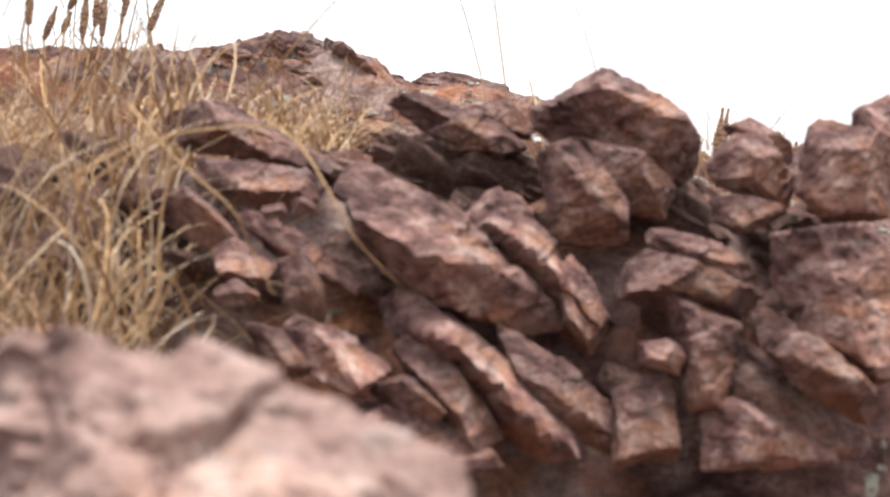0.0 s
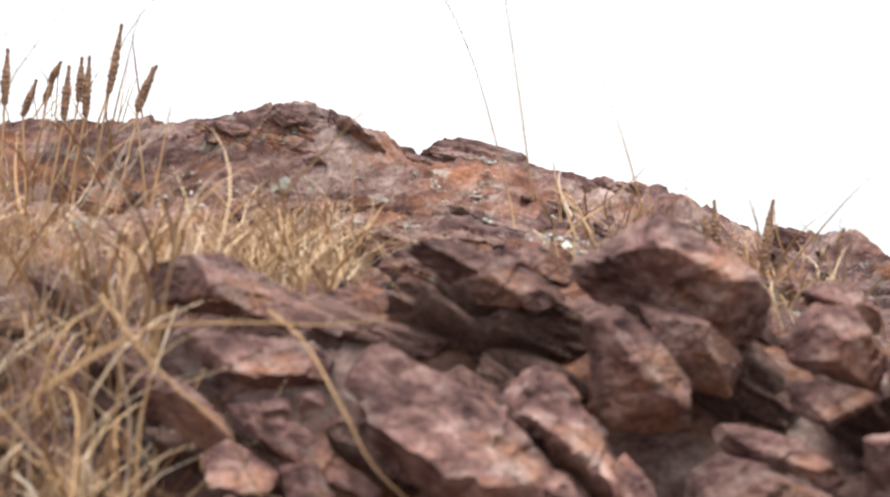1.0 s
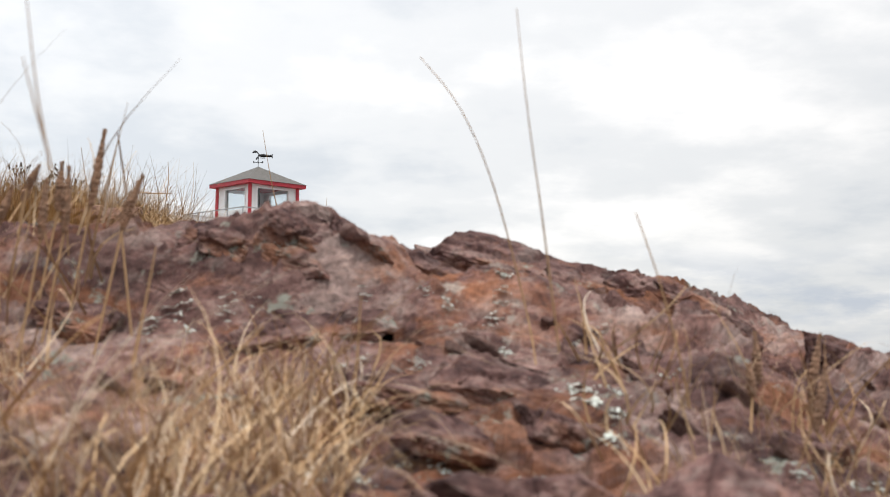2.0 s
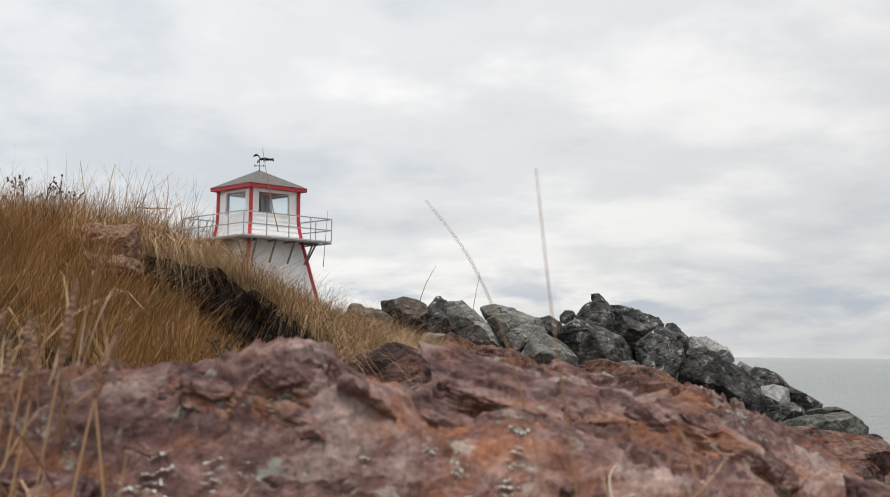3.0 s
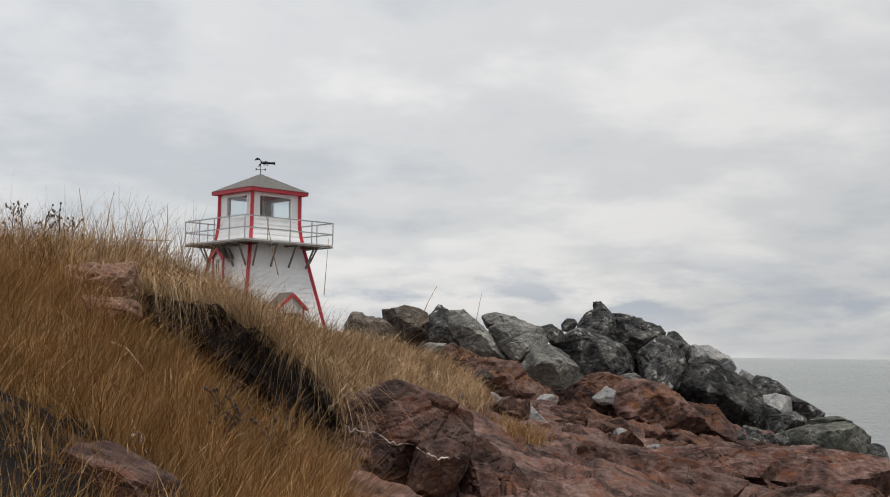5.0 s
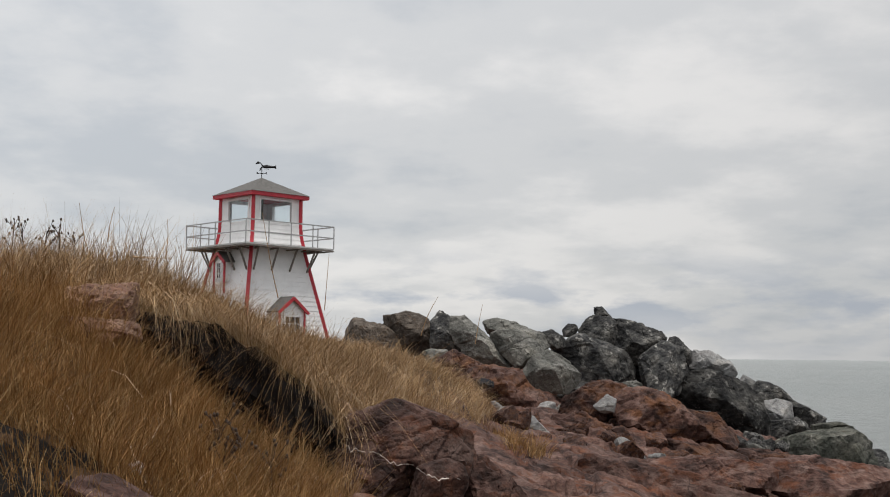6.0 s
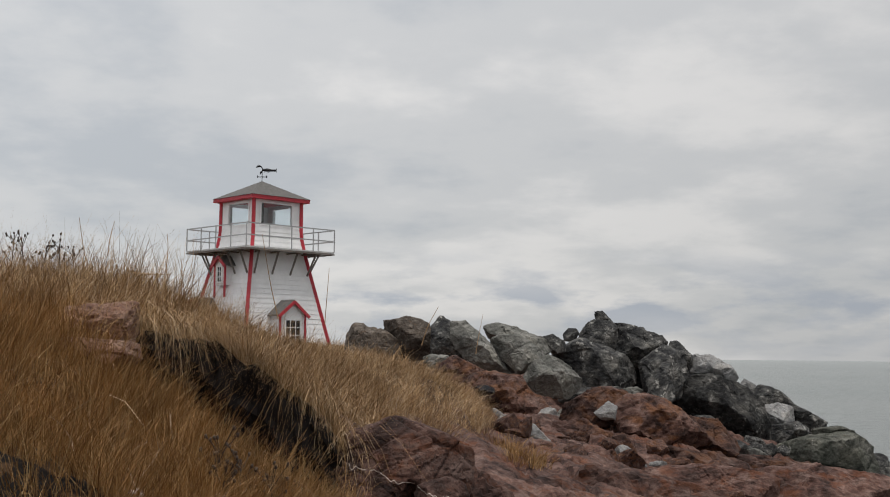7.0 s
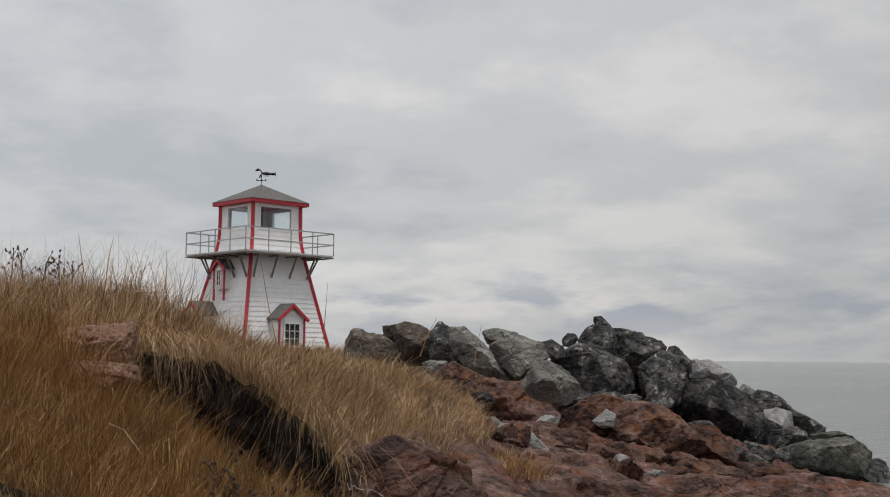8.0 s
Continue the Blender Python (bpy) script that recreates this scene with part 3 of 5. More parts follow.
piece((-0.0664, 0.468, 2.0328), 0.0062, ((-165, 1.12), (-90, 0.65), (-43, 1.03), (56, 0.62), (121, 0.77)))
piece((-0.0452, 0.477, 2.0351), 0.0103, ((-172, 0.69), (-117, 0.76), (1, 0.75), (31, 0.66), (102, 1.09)))
piece((-0.0486, 0.487, 2.0483), 0.0190, ((-132, 0.27), (-119, 0.18), (-21, 1.31), (54, 0.26), (83, 0.6)))
piece((-0.0657, 0.478, 2.0444), 0.0095, ((-157, 0.91), (-97, 0.65), (-33, 1.13), (59, 0.52), (117, 0.92)))
piece((0.1161, 0.503, 2.0806), 0.0147, ((-165, 1.0), (-113, 0.63), (-103, 0.67), (-18, 1.11), (35, 0.8), (81, 0.84), (135, 0.93)))
piece((0.1214, 0.512, 2.0941), 0.0112, ((-154, 0.86), (-113, 0.34), (11, 1.02), (60, 0.5), (112, 0.82)))
piece((0.1449, 0.489, 2.0803), 0.0172, ((-129, 1.08), (-90, 1.04), (-2, 0.97), (44, 0.86), (71, 0.82), (108, 1.07), (168, 0.83)))
piece((0.1637, 0.5, 2.0917), 0.0151, ((-177, 0.66), (-148, 0.62), (-28, 0.71), (29, 0.72), (119, 0.94)))
piece((0.1121, 0.497, 2.0645), 0.0108, ((-168, 1.11), (-111, 0.62), (-64, 0.61), (70, 0.54), (87, 0.51)))
piece((0.0868, 0.48, 2.0373), 0.0182, ((-104, 0.56), (-95, 0.51), (-37, 1.28), (65, 0.42), (72, 0.41), (127, 0.97), (170, 1.19)))
piece((0.0934, 0.488, 2.0475), 0.0183, ((-133, 0.45), (-115, 0.3), (-70, 0.92), (53, 0.43), (75, 0.35), (85, 0.49)))
piece((0.1400, 0.477, 2.0315), 0.0249, ((-152, 0.71), (-127, 0.67), (-76, 1.11), (-2, 0.93), (38, 0.92), (97, 0.99), (179, 0.95)))
piece((0.1222, 0.457, 2.0104), 0.0209, ((-165, 0.74), (-139, 0.36), (-121, 0.36), (-58, 1.25), (49, 0.24), (107, 1.03)))
piece((0.0922, 0.47, 2.0127), 0.0160, ((-170, 0.57), (-90, 1.17), (-20, 0.59), (-6, 0.61), (65, 0.88)))
piece((0.0761, 0.463, 2.0125), 0.0070, ((-173, 1.09), (-106, 0.64), (-23, 1.02), (59, 0.78), (98, 0.72)))
piece((0.0706, 0.47, 1.9926), 0.0132, ((-80, 1.13), (3, 0.76), (101, 0.97), (117, 0.9), (180, 0.77)))
piece((0.0429, 0.476, 2.0002), 0.0213, ((-173, 0.84), (-135, 0.37), (-116, 0.54), (-8, 0.98), (48, 0.39), (62, 0.46)))
piece((0.0519, 0.492, 2.0315), 0.0136, ((-168, 0.52), (-140, 0.64), (-24, 0.8), (26, 0.5), (39, 0.56), (135, 1.06)))
piece((-0.0324, 0.467, 2.0123), 0.0161, ((-173, 0.98), (-114, 0.56), (-50, 0.99), (56, 0.45), (74, 0.5)))
piece((-0.0076, 0.455, 1.9850), 0.0212, ((-155, 1.18), (-86, 0.49), (40, 0.86), (69, 0.47), (110, 0.63)))
piece((-0.0078, 0.453, 1.9971), 0.0114, ((-121, 0.38), (-49, 0.95), (52, 0.53), (108, 0.73)))
piece((-0.0858, 0.49, 2.0600), 0.0141, ((-150, 0.64), (-122, 0.39), (-60, 1.02), (46, 0.51), (87, 0.7)))
piece((-0.0504, 0.46, 2.0131), 0.0104, ((-157, 0.66), (-83, 0.81), (42, 0.44), (81, 0.68)))

piece((0.1216, 0.49, 1.9980), 0.0269, ((-159, 0.9), (-90, 0.69), (52, 0.33), (163, 0.91)))
piece((0.1103, 0.468, 1.9867), 0.0181, ((-86, 0.57), (58, 0.39), (64, 0.33), (109, 0.82), (179, 1.18)))
piece((-0.1500, 0.48, 1.9900), 0.0400, ((-175, 1.1), (-90, 1.0), (-5, 1.0), (60, 0.95), (88, 0.8), (130, 1.0)))

# knobs and ledges of the crest
crest_piece((-0.1216, 0.8800, 2.2182), (0.0397, 0.0212, 0.0132), 15)
crest_piece((-0.1023, 0.8700, 2.2215), (0.0196, 0.0124, 0.0114), 30)
crest_piece((-0.1429, 0.8700, 2.2171), (0.0212, 0.0117, 0.0082), 10)
crest_piece((-0.0703, 0.8800, 2.2171), (0.0182, 0.0109, 0.0091), 35)
crest_piece((-0.1926, 0.9000, 2.2108), (0.0510, 0.0245, 0.0102), 5)
crest_piece((-0.0963, 0.8200, 2.1650), (0.0391, 0.0190, 0.0083), -5)
crest_piece((-0.0224, 0.9000, 2.1989), (0.0271, 0.0149, 0.0102), 25)
crest_piece((0.0094, 0.9500, 2.2113), (0.0399, 0.0218, 0.0145), 10)
crest_piece((0.0648, 1.0000, 2.2001), (0.0481, 0.0262, 0.0173), 15)
crest_piece((0.1301, 1.0000, 2.1853), (0.0442, 0.0261, 0.0211), 20)
crest_piece((0.1696, 0.9800, 2.1682), (0.0224, 0.0150, 0.0150), 35)
crest_piece((0.0352, 0.8500, 2.1619), (0.0283, 0.0151, 0.0094), 20)
crest_piece((0.0721, 0.8200, 2.1500), (0.0300, 0.0168, 0.0120), 15)
crest_piece((0.0097, 0.7500, 2.1394), (0.0294, 0.0149, 0.0080), 15)
crest_piece((-0.0379, 0.7400, 2.1365), (0.0315, 0.0152, 0.0066), 12)
crest_piece((0.2265, 0.9200, 2.1473), (0.0207, 0.0145, 0.0155), 10)
crest_piece((0.1898, 0.9000, 2.1338), (0.0168, 0.0107, 0.0101), 15)
crest_piece((0.1466, 0.8200, 2.1270), (0.0224, 0.0131, 0.0104), 20)
crest_piece((0.1906, 0.8000, 2.1212), (0.0202, 0.0127, 0.0115), 10)
crest_piece((0.0949, 0.7800, 2.1366), (0.0224, 0.0123, 0.0084), 15)
crest_piece((-0.1627, 0.8600, 2.1855), (0.0288, 0.0154, 0.0096), 8)
crest_piece((-0.2272, 0.8800, 2.2023), (0.0364, 0.0185, 0.0099), 4)
crest_piece((0.0371, 0.7000, 2.1217), (0.0243, 0.0126, 0.0073), 18)
crest_piece((-0.0163, 0.6900, 2.1194), (0.0238, 0.0119, 0.0060), 12)
crest_piece((-0.2170, 0.8200, 2.1710), (0.0241, 0.0133, 0.0090), 8)
crest_piece((0.1445, 0.7200, 2.1116), (0.0201, 0.0116, 0.0088), 15)
crest_piece((-0.1491, 1.2000, 2.2131), (0.0324, 0.0181, 0.0129), 15)
crest_piece((-0.2113, 1.1500, 2.2002), (0.0408, 0.0212, 0.0122), 5)
crest_piece((0.0105, 1.2000, 2.2152), (0.0560, 0.0276, 0.0129), 10)
crest_piece((-0.0950, 1.2000, 2.2074), (0.0259, 0.0147, 0.0108), 20)
crest_piece((0.1009, 1.2000, 2.2078), (0.0430, 0.0215, 0.0108), 10)
crest_piece((-0.3000, 1.2000, 2.1984), (0.0432, 0.0216, 0.0108), 5)
crest_piece((0.1842, 1.2500, 2.1909), (0.0452, 0.0226, 0.0113), 8)
crest_piece((-0.1653, 1.2200, 2.2200), (0.0199, 0.0124, 0.0110), 25)
crest_piece((-0.0453, 1.2000, 2.2017), (0.0258, 0.0138, 0.0086), 15)


# ---------------------------------------------------------------- boulders and bedrock beyond
boulder_seed = [300]


def armour(at, size, faces, look_kind="dark"):
    boulder_seed[0] += 1
    mat, label = {"dark": (M_GREY, "angular dark grey armour stone with white streaks"),
                  "light": (M_LIGHT, "angular light grey armour stone piled on the shore"),
                  "pale": (M_PALE, "pale weathered armour stone in the dark heap"),
                  "flat": (M_FLAT, "flat greenish-grey armour stone at the water's edge"),
                  "brown": (M_BROWN, "angular brown-grey armour stone beside the grass")}[look_kind]
    ob = cut_rock("boulder", at, size, faces, boulder_seed[0], mat, None, 5 if size > 0.3 else 4, 0.10, 1.15, 5, rise=0.45)
    return tagged(ob, label, "boulder", "armour stones along the shore")


def red_boulder(at, size, faces):
    boulder_seed[0] += 1
    ob = cut_rock("red_boulder", at, size, faces, boulder_seed[0], M_RUST, None, 5 if size > 0.25 else 4, 0.14, 1.2, 6, rise=0.6)
    return tagged(ob, "rust-stained red boulder below the grey stones", "boulder", "red boulders")


def slab(at, size, faces):
    boulder_seed[0] += 1
    ob = cut_rock("bedrock_slab", at, size, faces, boulder_seed[0], M_RED, None, 5, 0.11, 1.3, 5, 160.0, 0.15, rise=0.9)
    return tagged(ob, "broken pink-red bedrock slab on the shore", "rock slab", "bedrock slabs")


def pale_stone(at, size, faces, look_kind="pale"):
    boulder_seed[0] += 1
    mat, label = {"pale": (M_PALE, "small pale grey broken stone among red rocks"),
                  "grey": (M_LIGHT, "small grey broken stone among red rocks"),
                  "brown": (M_BROWN, "rounded brown stone beside the grass"),
                  "dark": (M_DARK, "black slate stone lying on red bedrock")}[look_kind]
    ob = cut_rock("pale_stone" if look_kind == "pale" else "stone", at, size, faces, boulder_seed[0], mat, None, 4, 0.10, 1.0, 4)
    return tagged(ob, label, "stone", "loose stones among the red rocks")


# brown-grey stones beside the grass
armour((-1.92, 27.0, 2.91), 0.51, ((-179, 1.14), (-89, 0.85), (1, 1.2), (54, 0.73), (79, 0.6), (112, 1.04)), "brown")
armour((-1.12, 27.2, 3.03), 0.52, ((-172, 0.94), (-156, 0.83), (-85, 1.02), (3, 1.0), (57, 0.86), (79, 0.82), (104, 0.84)), "brown")
armour((-0.23, 26.6, 2.95), 0.47, ((-177, 0.76), (-111, 0.98), (-89, 1.04), (27, 0.48), (59, 0.78), (136, 1.02)))
armour((0.46, 26.2, 2.70), 0.67, ((-172, 0.86), (-151, 0.59), (-119, 0.43), (-116, 0.44), (-31, 1.28), (33, 0.52), (48, 0.37), (89, 0.94)), "light")
armour((1.34, 28.4, 3.03), 0.58, ((-156, 1.04), (-112, 0.42), (-102, 0.37), (-52, 1.23), (37, 0.9), (68, 0.36), (88, 0.55), (106, 0.81)), "light")
armour((1.24, 26.0, 2.69), 0.51, ((-161, 0.92), (-131, 0.66), (-68, 0.81), (-52, 0.87), (53, 0.67), (61, 0.63), (91, 0.72), (126, 1.07)), "light")
armour((1.92, 25.4, 2.19), 0.54, ((-131, 0.84), (-103, 0.69), (-59, 0.94), (-19, 1.12), (52, 0.65), (56, 0.64), (115, 0.86), (175, 1.14)), "light")
armour((2.20, 28.6, 2.91), 0.25, ((-170, 0.93), (-135, 0.75), (-77, 0.89), (8, 1.0), (61, 0.72), (103, 0.9)))
armour((2.72, 30.0, 3.16), 0.18, ((-168, 1.05), (-91, 0.9), (-38, 0.82), (29, 1.02), (86, 0.86), (135, 0.82)))
# the high heap
armour((3.47, 30.0, 3.06), 0.51, ((-165, 0.97), (-94, 0.93), (-6, 1.0), (47, 0.88), (84, 0.86), (144, 0.94)))
armour((3.28, 29.0, 2.40), 0.85, ((-159, 1.06), (-126, 0.88), (-88, 0.69), (-43, 1.13), (8, 1.19), (67, 0.56), (72, 0.58), (122, 0.93)))
armour((4.36, 29.8, 2.89), 0.62, ((-172, 0.93), (-105, 0.86), (-36, 0.85), (-9, 0.93), (68, 0.66), (78, 0.7)))
armour((4.86, 29.2, 2.24), 0.62, ((-174, 0.89), (-120, 0.93), (-68, 0.99), (-21, 0.81), (13, 0.84), (66, 1.01), (129, 0.9)))
armour((3.53, 30.4, 3.62), 0.19, ((-167, 0.94), (-86, 0.71), (45, 0.52), (99, 0.76)))
armour((4.49, 30.8, 3.28), 0.17, ((-161, 1.07), (-84, 0.56), (40, 0.83), (91, 0.59)))
armour((4.96, 30.6, 3.00), 0.20, ((-168, 0.87), (-97, 0.85), (-19, 0.95), (59, 0.65), (78, 0.68)))
armour((5.35, 29.9, 2.64), 0.37, ((-173, 0.71), (-142, 0.58), (-34, 0.91), (9, 0.75), (46, 0.63), (96, 1.1)))
armour((6.14, 30.2, 2.34), 0.51, ((-169, 1.17), (-92, 0.7), (-69, 0.89), (36, 0.83), (64, 0.6), (91, 0.71), (144, 1.1)), "pale")
armour((6.28, 29.2, 1.37), 1.00, ((-177, 1.09), (-128, 0.57), (-118, 0.52), (-118, 0.52), (-72, 1.07), (-9, 1.1), (20, 0.89), (50, 0.73), (69, 0.7), (106, 0.97), (126, 1.11)))
armour((7.20, 31.0, 1.94), 0.22, ((-111, 0.6), (-33, 0.9), (60, 0.61), (140, 0.78)), "pale")
armour((7.71, 30.6, 1.70), 0.42, ((-131, 0.7), (-83, 0.69), (41, 0.68), (60, 0.47), (83, 0.56), (128, 0.96)))
armour((7.65, 29.8, 1.29), 0.36, ((-155, 0.86), (-75, 0.79), (0, 1.03), (73, 0.8), (101, 0.77)), "pale")
armour((8.45, 30.2, 1.15), 0.47, ((-163, 0.74), (-135, 0.63), (-66, 0.75), (-19, 1.01), (63, 0.41)))
armour((7.85, 29.4, 0.87), 0.43, ((-172, 1.2), (-89, 0.63), (-58, 0.71), (57, 0.78), (100, 0.62)))
armour((8.25, 28.0, 0.48), 0.85, ((-109, 0.5), (-101, 0.38), (-7, 1.37), (13, 1.26), (55, 0.89), (97, 0.5), (109, 0.6)), "flat")
armour((8.72, 28.6, 0.94), 0.35, ((-166, 1.44), (-89, 0.43), (3, 1.49), (75, 0.46), (99, 0.48)), "flat")
armour((9.64, 28.4, 0.20), 0.29, ((-179, 0.66), (-96, 1.21), (-17, 0.67), (19, 0.6), (60, 0.85)))
armour((3.00, 27.6, 1.80), 0.63, ((-180, 1.72), (-89, 0.24), (-89, 0.24), (0, 1.75), (83, 0.36), (92, 0.23), (95, 0.26)))
armour((6.26, 27.4, 0.56), 0.44, ((-166, 1.11), (-116, 0.55), (-89, 0.64), (-20, 1.35), (63, 0.42), (107, 0.86)))
armour((4.45, 30.9, 2.10), 0.85, ((-170, 1.0), (-90, 0.9), (-5, 1.0), (50, 0.95), (90, 0.8), (135, 0.95)))
armour((5.60, 30.6, 1.60), 0.80, ((-170, 1.0), (-90, 0.9), (-5, 1.0), (50, 0.85), (90, 0.7), (135, 0.95)))
# red boulders
red_boulder((0.77, 20.0, 1.79), 0.68, ((-159, 0.88), (-139, 0.75), (-108, 0.64), (-95, 0.73), (-16, 1.18), (25, 0.92), (52, 0.69), (81, 0.71), (110, 1.04)))
red_boulder((0.11, 23.0, 2.27), 0.45, ((-168, 1.1), (-119, 0.72), (-81, 0.65), (15, 1.2), (67, 0.51), (117, 0.89)))
red_boulder((2.08, 18.8, 1.83), 0.45, ((-116, 0.95), (-81, 0.73), (-21, 1.04), (27, 1.13), (72, 0.84), (97, 0.66), (121, 0.69), (162, 1.07)))
red_boulder((2.91, 18.2, 1.68), 0.54, ((-178, 1.15), (-153, 1.03), (-111, 0.77), (-89, 0.78), (-56, 1.13), (44, 0.66), (45, 0.65), (64, 0.57), (78, 0.59), (98, 0.77), (128, 1.07)))
red_boulder((3.72, 18.8, 1.43), 0.40, ((-173, 0.98), (-146, 0.82), (-98, 0.71), (-60, 0.95), (38, 0.75), (83, 0.72)))
red_boulder((1.75, 17.0, 1.44), 0.40, ((-180, 1.16), (-129, 0.85), (-97, 0.7), (-39, 1.15), (30, 0.9), (66, 0.67), (93, 0.81)))
red_boulder((2.18, 16.4, 1.44), 0.19, ((-169, 0.79), (-138, 0.7), (-81, 0.97), (32, 0.48), (32, 0.48), (101, 0.98)))
red_boulder((1.96, 15.6, 1.26), 0.29, ((-167, 1.24), (-94, 0.62), (-76, 0.7), (17, 1.24), (73, 0.58), (105, 0.71), (135, 0.92)))
red_boulder((3.10, 16.6, 1.24), 0.49, ((-168, 1.41), (-95, 0.45), (-86, 0.47), (22, 1.3), (72, 0.44), (83, 0.37), (96, 0.53)))
red_boulder((1.19, 15.4, 1.28), 0.34, ((-180, 1.26), (-104, 0.7), (-77, 0.66), (30, 1.01), (74, 0.61), (96, 0.67)))
red_boulder((1.01, 16.0, 1.38), 0.23, ((-180, 1.06), (-120, 0.66), (-84, 0.59), (64, 0.26)))
red_boulder((4.68, 19.0, 0.95), 0.49, ((-102, 0.5), (-84, 0.4), (26, 1.35), (81, 0.33), (87, 0.35), (171, 1.46)))
# pale stones
pale_stone((0.57, 15.2, 1.78), 0.12, ((-171, 0.67), (-132, 0.75), (-10, 0.61), (56, 1.05), (118, 0.87)))
pale_stone((0.71, 15.0, 1.70), 0.16, ((-176, 0.71), (-116, 0.77), (-40, 1.13), (33, 0.39), (121, 1.19)))
pale_stone((0.52, 14.8, 1.53), 0.19, ((-152, 0.85), (-106, 0.5), (-14, 1.15), (50, 0.7), (96, 0.72)))
pale_stone((0.96, 15.3, 1.63), 0.18, ((-165, 0.82), (-133, 0.61), (-93, 0.8), (19, 0.77), (45, 0.45), (112, 1.04)))
pale_stone((2.05, 17.4, 1.87), 0.15, ((-131, 0.87), (-95, 0.76), (-9, 0.95), (53, 0.89), (131, 0.64)))
pale_stone((0.24, 14.6, 1.84), 0.16, ((-174, 0.72), (-144, 0.74), (-68, 1.07), (4, 0.8), (49, 0.76), (117, 1.12)), "brown")
pale_stone((0.38, 19.2, 2.09), 0.14, ((-143, 0.97), (-80, 0.56), (-5, 1.24), (75, 0.6), (106, 0.63)), "dark")
pale_stone((-0.46, 24.5, 2.52), 0.21, ((-142, 0.88), (-76, 0.61), (10, 1.19), (85, 0.59), (105, 0.66)), "grey")
pale_stone((-0.10, 24.0, 2.45), 0.19, ((-153, 1.13), (-89, 0.68), (-26, 1.07), (41, 0.81), (125, 0.62)), "grey")
pale_stone((2.70, 19.6, 2.08), 0.14, ((-158, 1.22), (-92, 0.55), (-49, 0.81), (65, 0.77), (97, 0.49)), "grey")
pale_stone((2.10, 14.8, 1.22), 0.07, ((-157, 0.64), (-68, 0.84), (28, 0.67), (97, 0.89)), "grey")
pale_stone((6.16, 25.5, 0.67), 0.18, ((-149, 0.85), (-101, 0.49), (-49, 1.07), (63, 0.42), (106, 0.79)), "grey")
pale_stone((1.04, 12.0, 1.51), 0.15, ((-102, 0.66), (-66, 0.5), (-19, 1.1), (88, 0.57), (138, 0.83)), "dark")
# slabs
slab((1.56, 10.6, 1.41), 0.54, ((-156, 1.17), (-87, 0.56), (-42, 1.2), (68, 0.56), (80, 0.38), (143, 1.03)))
slab((2.67, 13.2, 1.31), 0.45, ((-138, 0.98), (-105, 0.35), (-96, 0.31), (-37, 1.26), (75, 0.52), (89, 0.35), (99, 0.48)))
slab((4.07, 14.0, 1.17), 0.58, ((-101, 0.41), (-95, 0.38), (-35, 1.25), (47, 0.98), (80, 0.43), (94, 0.48), (180, 1.54)))
slab((2.93, 10.2, 1.27), 0.37, ((-89, 0.43), (-1, 1.69), (89, 0.37), (95, 0.39), (112, 0.61), (179, 1.48)))
slab((0.75, 9.8, 1.50), 0.23, ((-147, 0.88), (-109, 0.67), (-50, 0.84), (20, 1.05), (80, 0.72), (109, 0.73)))
slab((0.73, 8.8, 1.44), 0.17, ((-89, 0.81), (-13, 1.12), (68, 0.68), (109, 0.84), (171, 1.01)))
slab((1.08, 8.2, 1.44), 0.12, ((-89, 0.76), (7, 1.06), (68, 0.82), (139, 0.64), (166, 0.92)))
tagged(rock("sandstone_block", (-1.72, 6.05, 2.72), (0.175, 0.20, 0.12), 2, 352, M_SAND, None, 5, 4, 0.14, 8, 0, 0.1, 50.0), "weathered red-brown rock block in the grass bank", "rock")
tagged(rock("sandstone_ledge", (-1.60, 5.75, 2.60), (0.15, 0.14, 0.08), 3, 353, M_SAND, None, 5, 6, 0.14, 0, 0, 0.1, 50.0), "pale sandstone ledge under the brown block", "rock")
tagged(rock("sunken_stone", (-1.029, 3.9, 2.065), (0.17, 0.12, 0.06), 22, 354, M_RED, None, 4, 6, 0.12), "half-buried brown stone in a grassy hollow", "rock")
vein_rock = tagged(cut_rock("vein_rock", (-0.33, 6.7, 1.97), 0.39, ((-179, 1.40), (-89, 0.97), (-49, 0.92), (-24, 0.96), (6, 1.11), (70, 0.73), (74, 0.72), (106, 0.79), (115, 0.82), (128, 0.91)), 371, M_RED, None, 6, 0.09, 1.0, 5, 60.0, 0.05, rise=1.0), "large reddish bedrock hump with a white quartz vein", "rock")
vein_lobe = tagged(cut_rock("bedrock_lobe", (-0.10, 6.3, 1.88), 0.15, ((-94, 1.04), (-49, 0.77), (-20, 0.76), (21, 0.96), (75, 0.97), (110, 0.86), (167, 0.84)), 372, M_RED, None, 5, 0.07, 1.3, 4, 60.0, 0.05, rise=0.8), "rounded red bedrock lobe under the quartz vein", "rock")
vein_flank = tagged(cut_rock("bedrock_flank", (0.20, 7.0, 1.74), 0.29, ((-89, 0.83), (0, 1.07), (41, 0.48), (51, 0.46), (78, 0.73), (167, 0.95)), 373, M_RED, None, 5, 0.09, 1.5, 4, 120.0, 0.1, rise=1.0), "sloping red bedrock flank beside the hump", "rock")
# wears the lit copy of the near stone's colour
tagged(cut_rock("pink_rock", (-0.0256, 0.22, 1.9965), 0.0325, ((-177, 1.3), (-89, 0.79), (3, 1.23), (40, 0.78), (64, 0.46), (77, 0.47), (95, 0.65)), 356, M_NEAR_LIT, None, 5, 0.14, 1.0, 3, 12.0), "pink knobbly rock close to the ground", "rock")


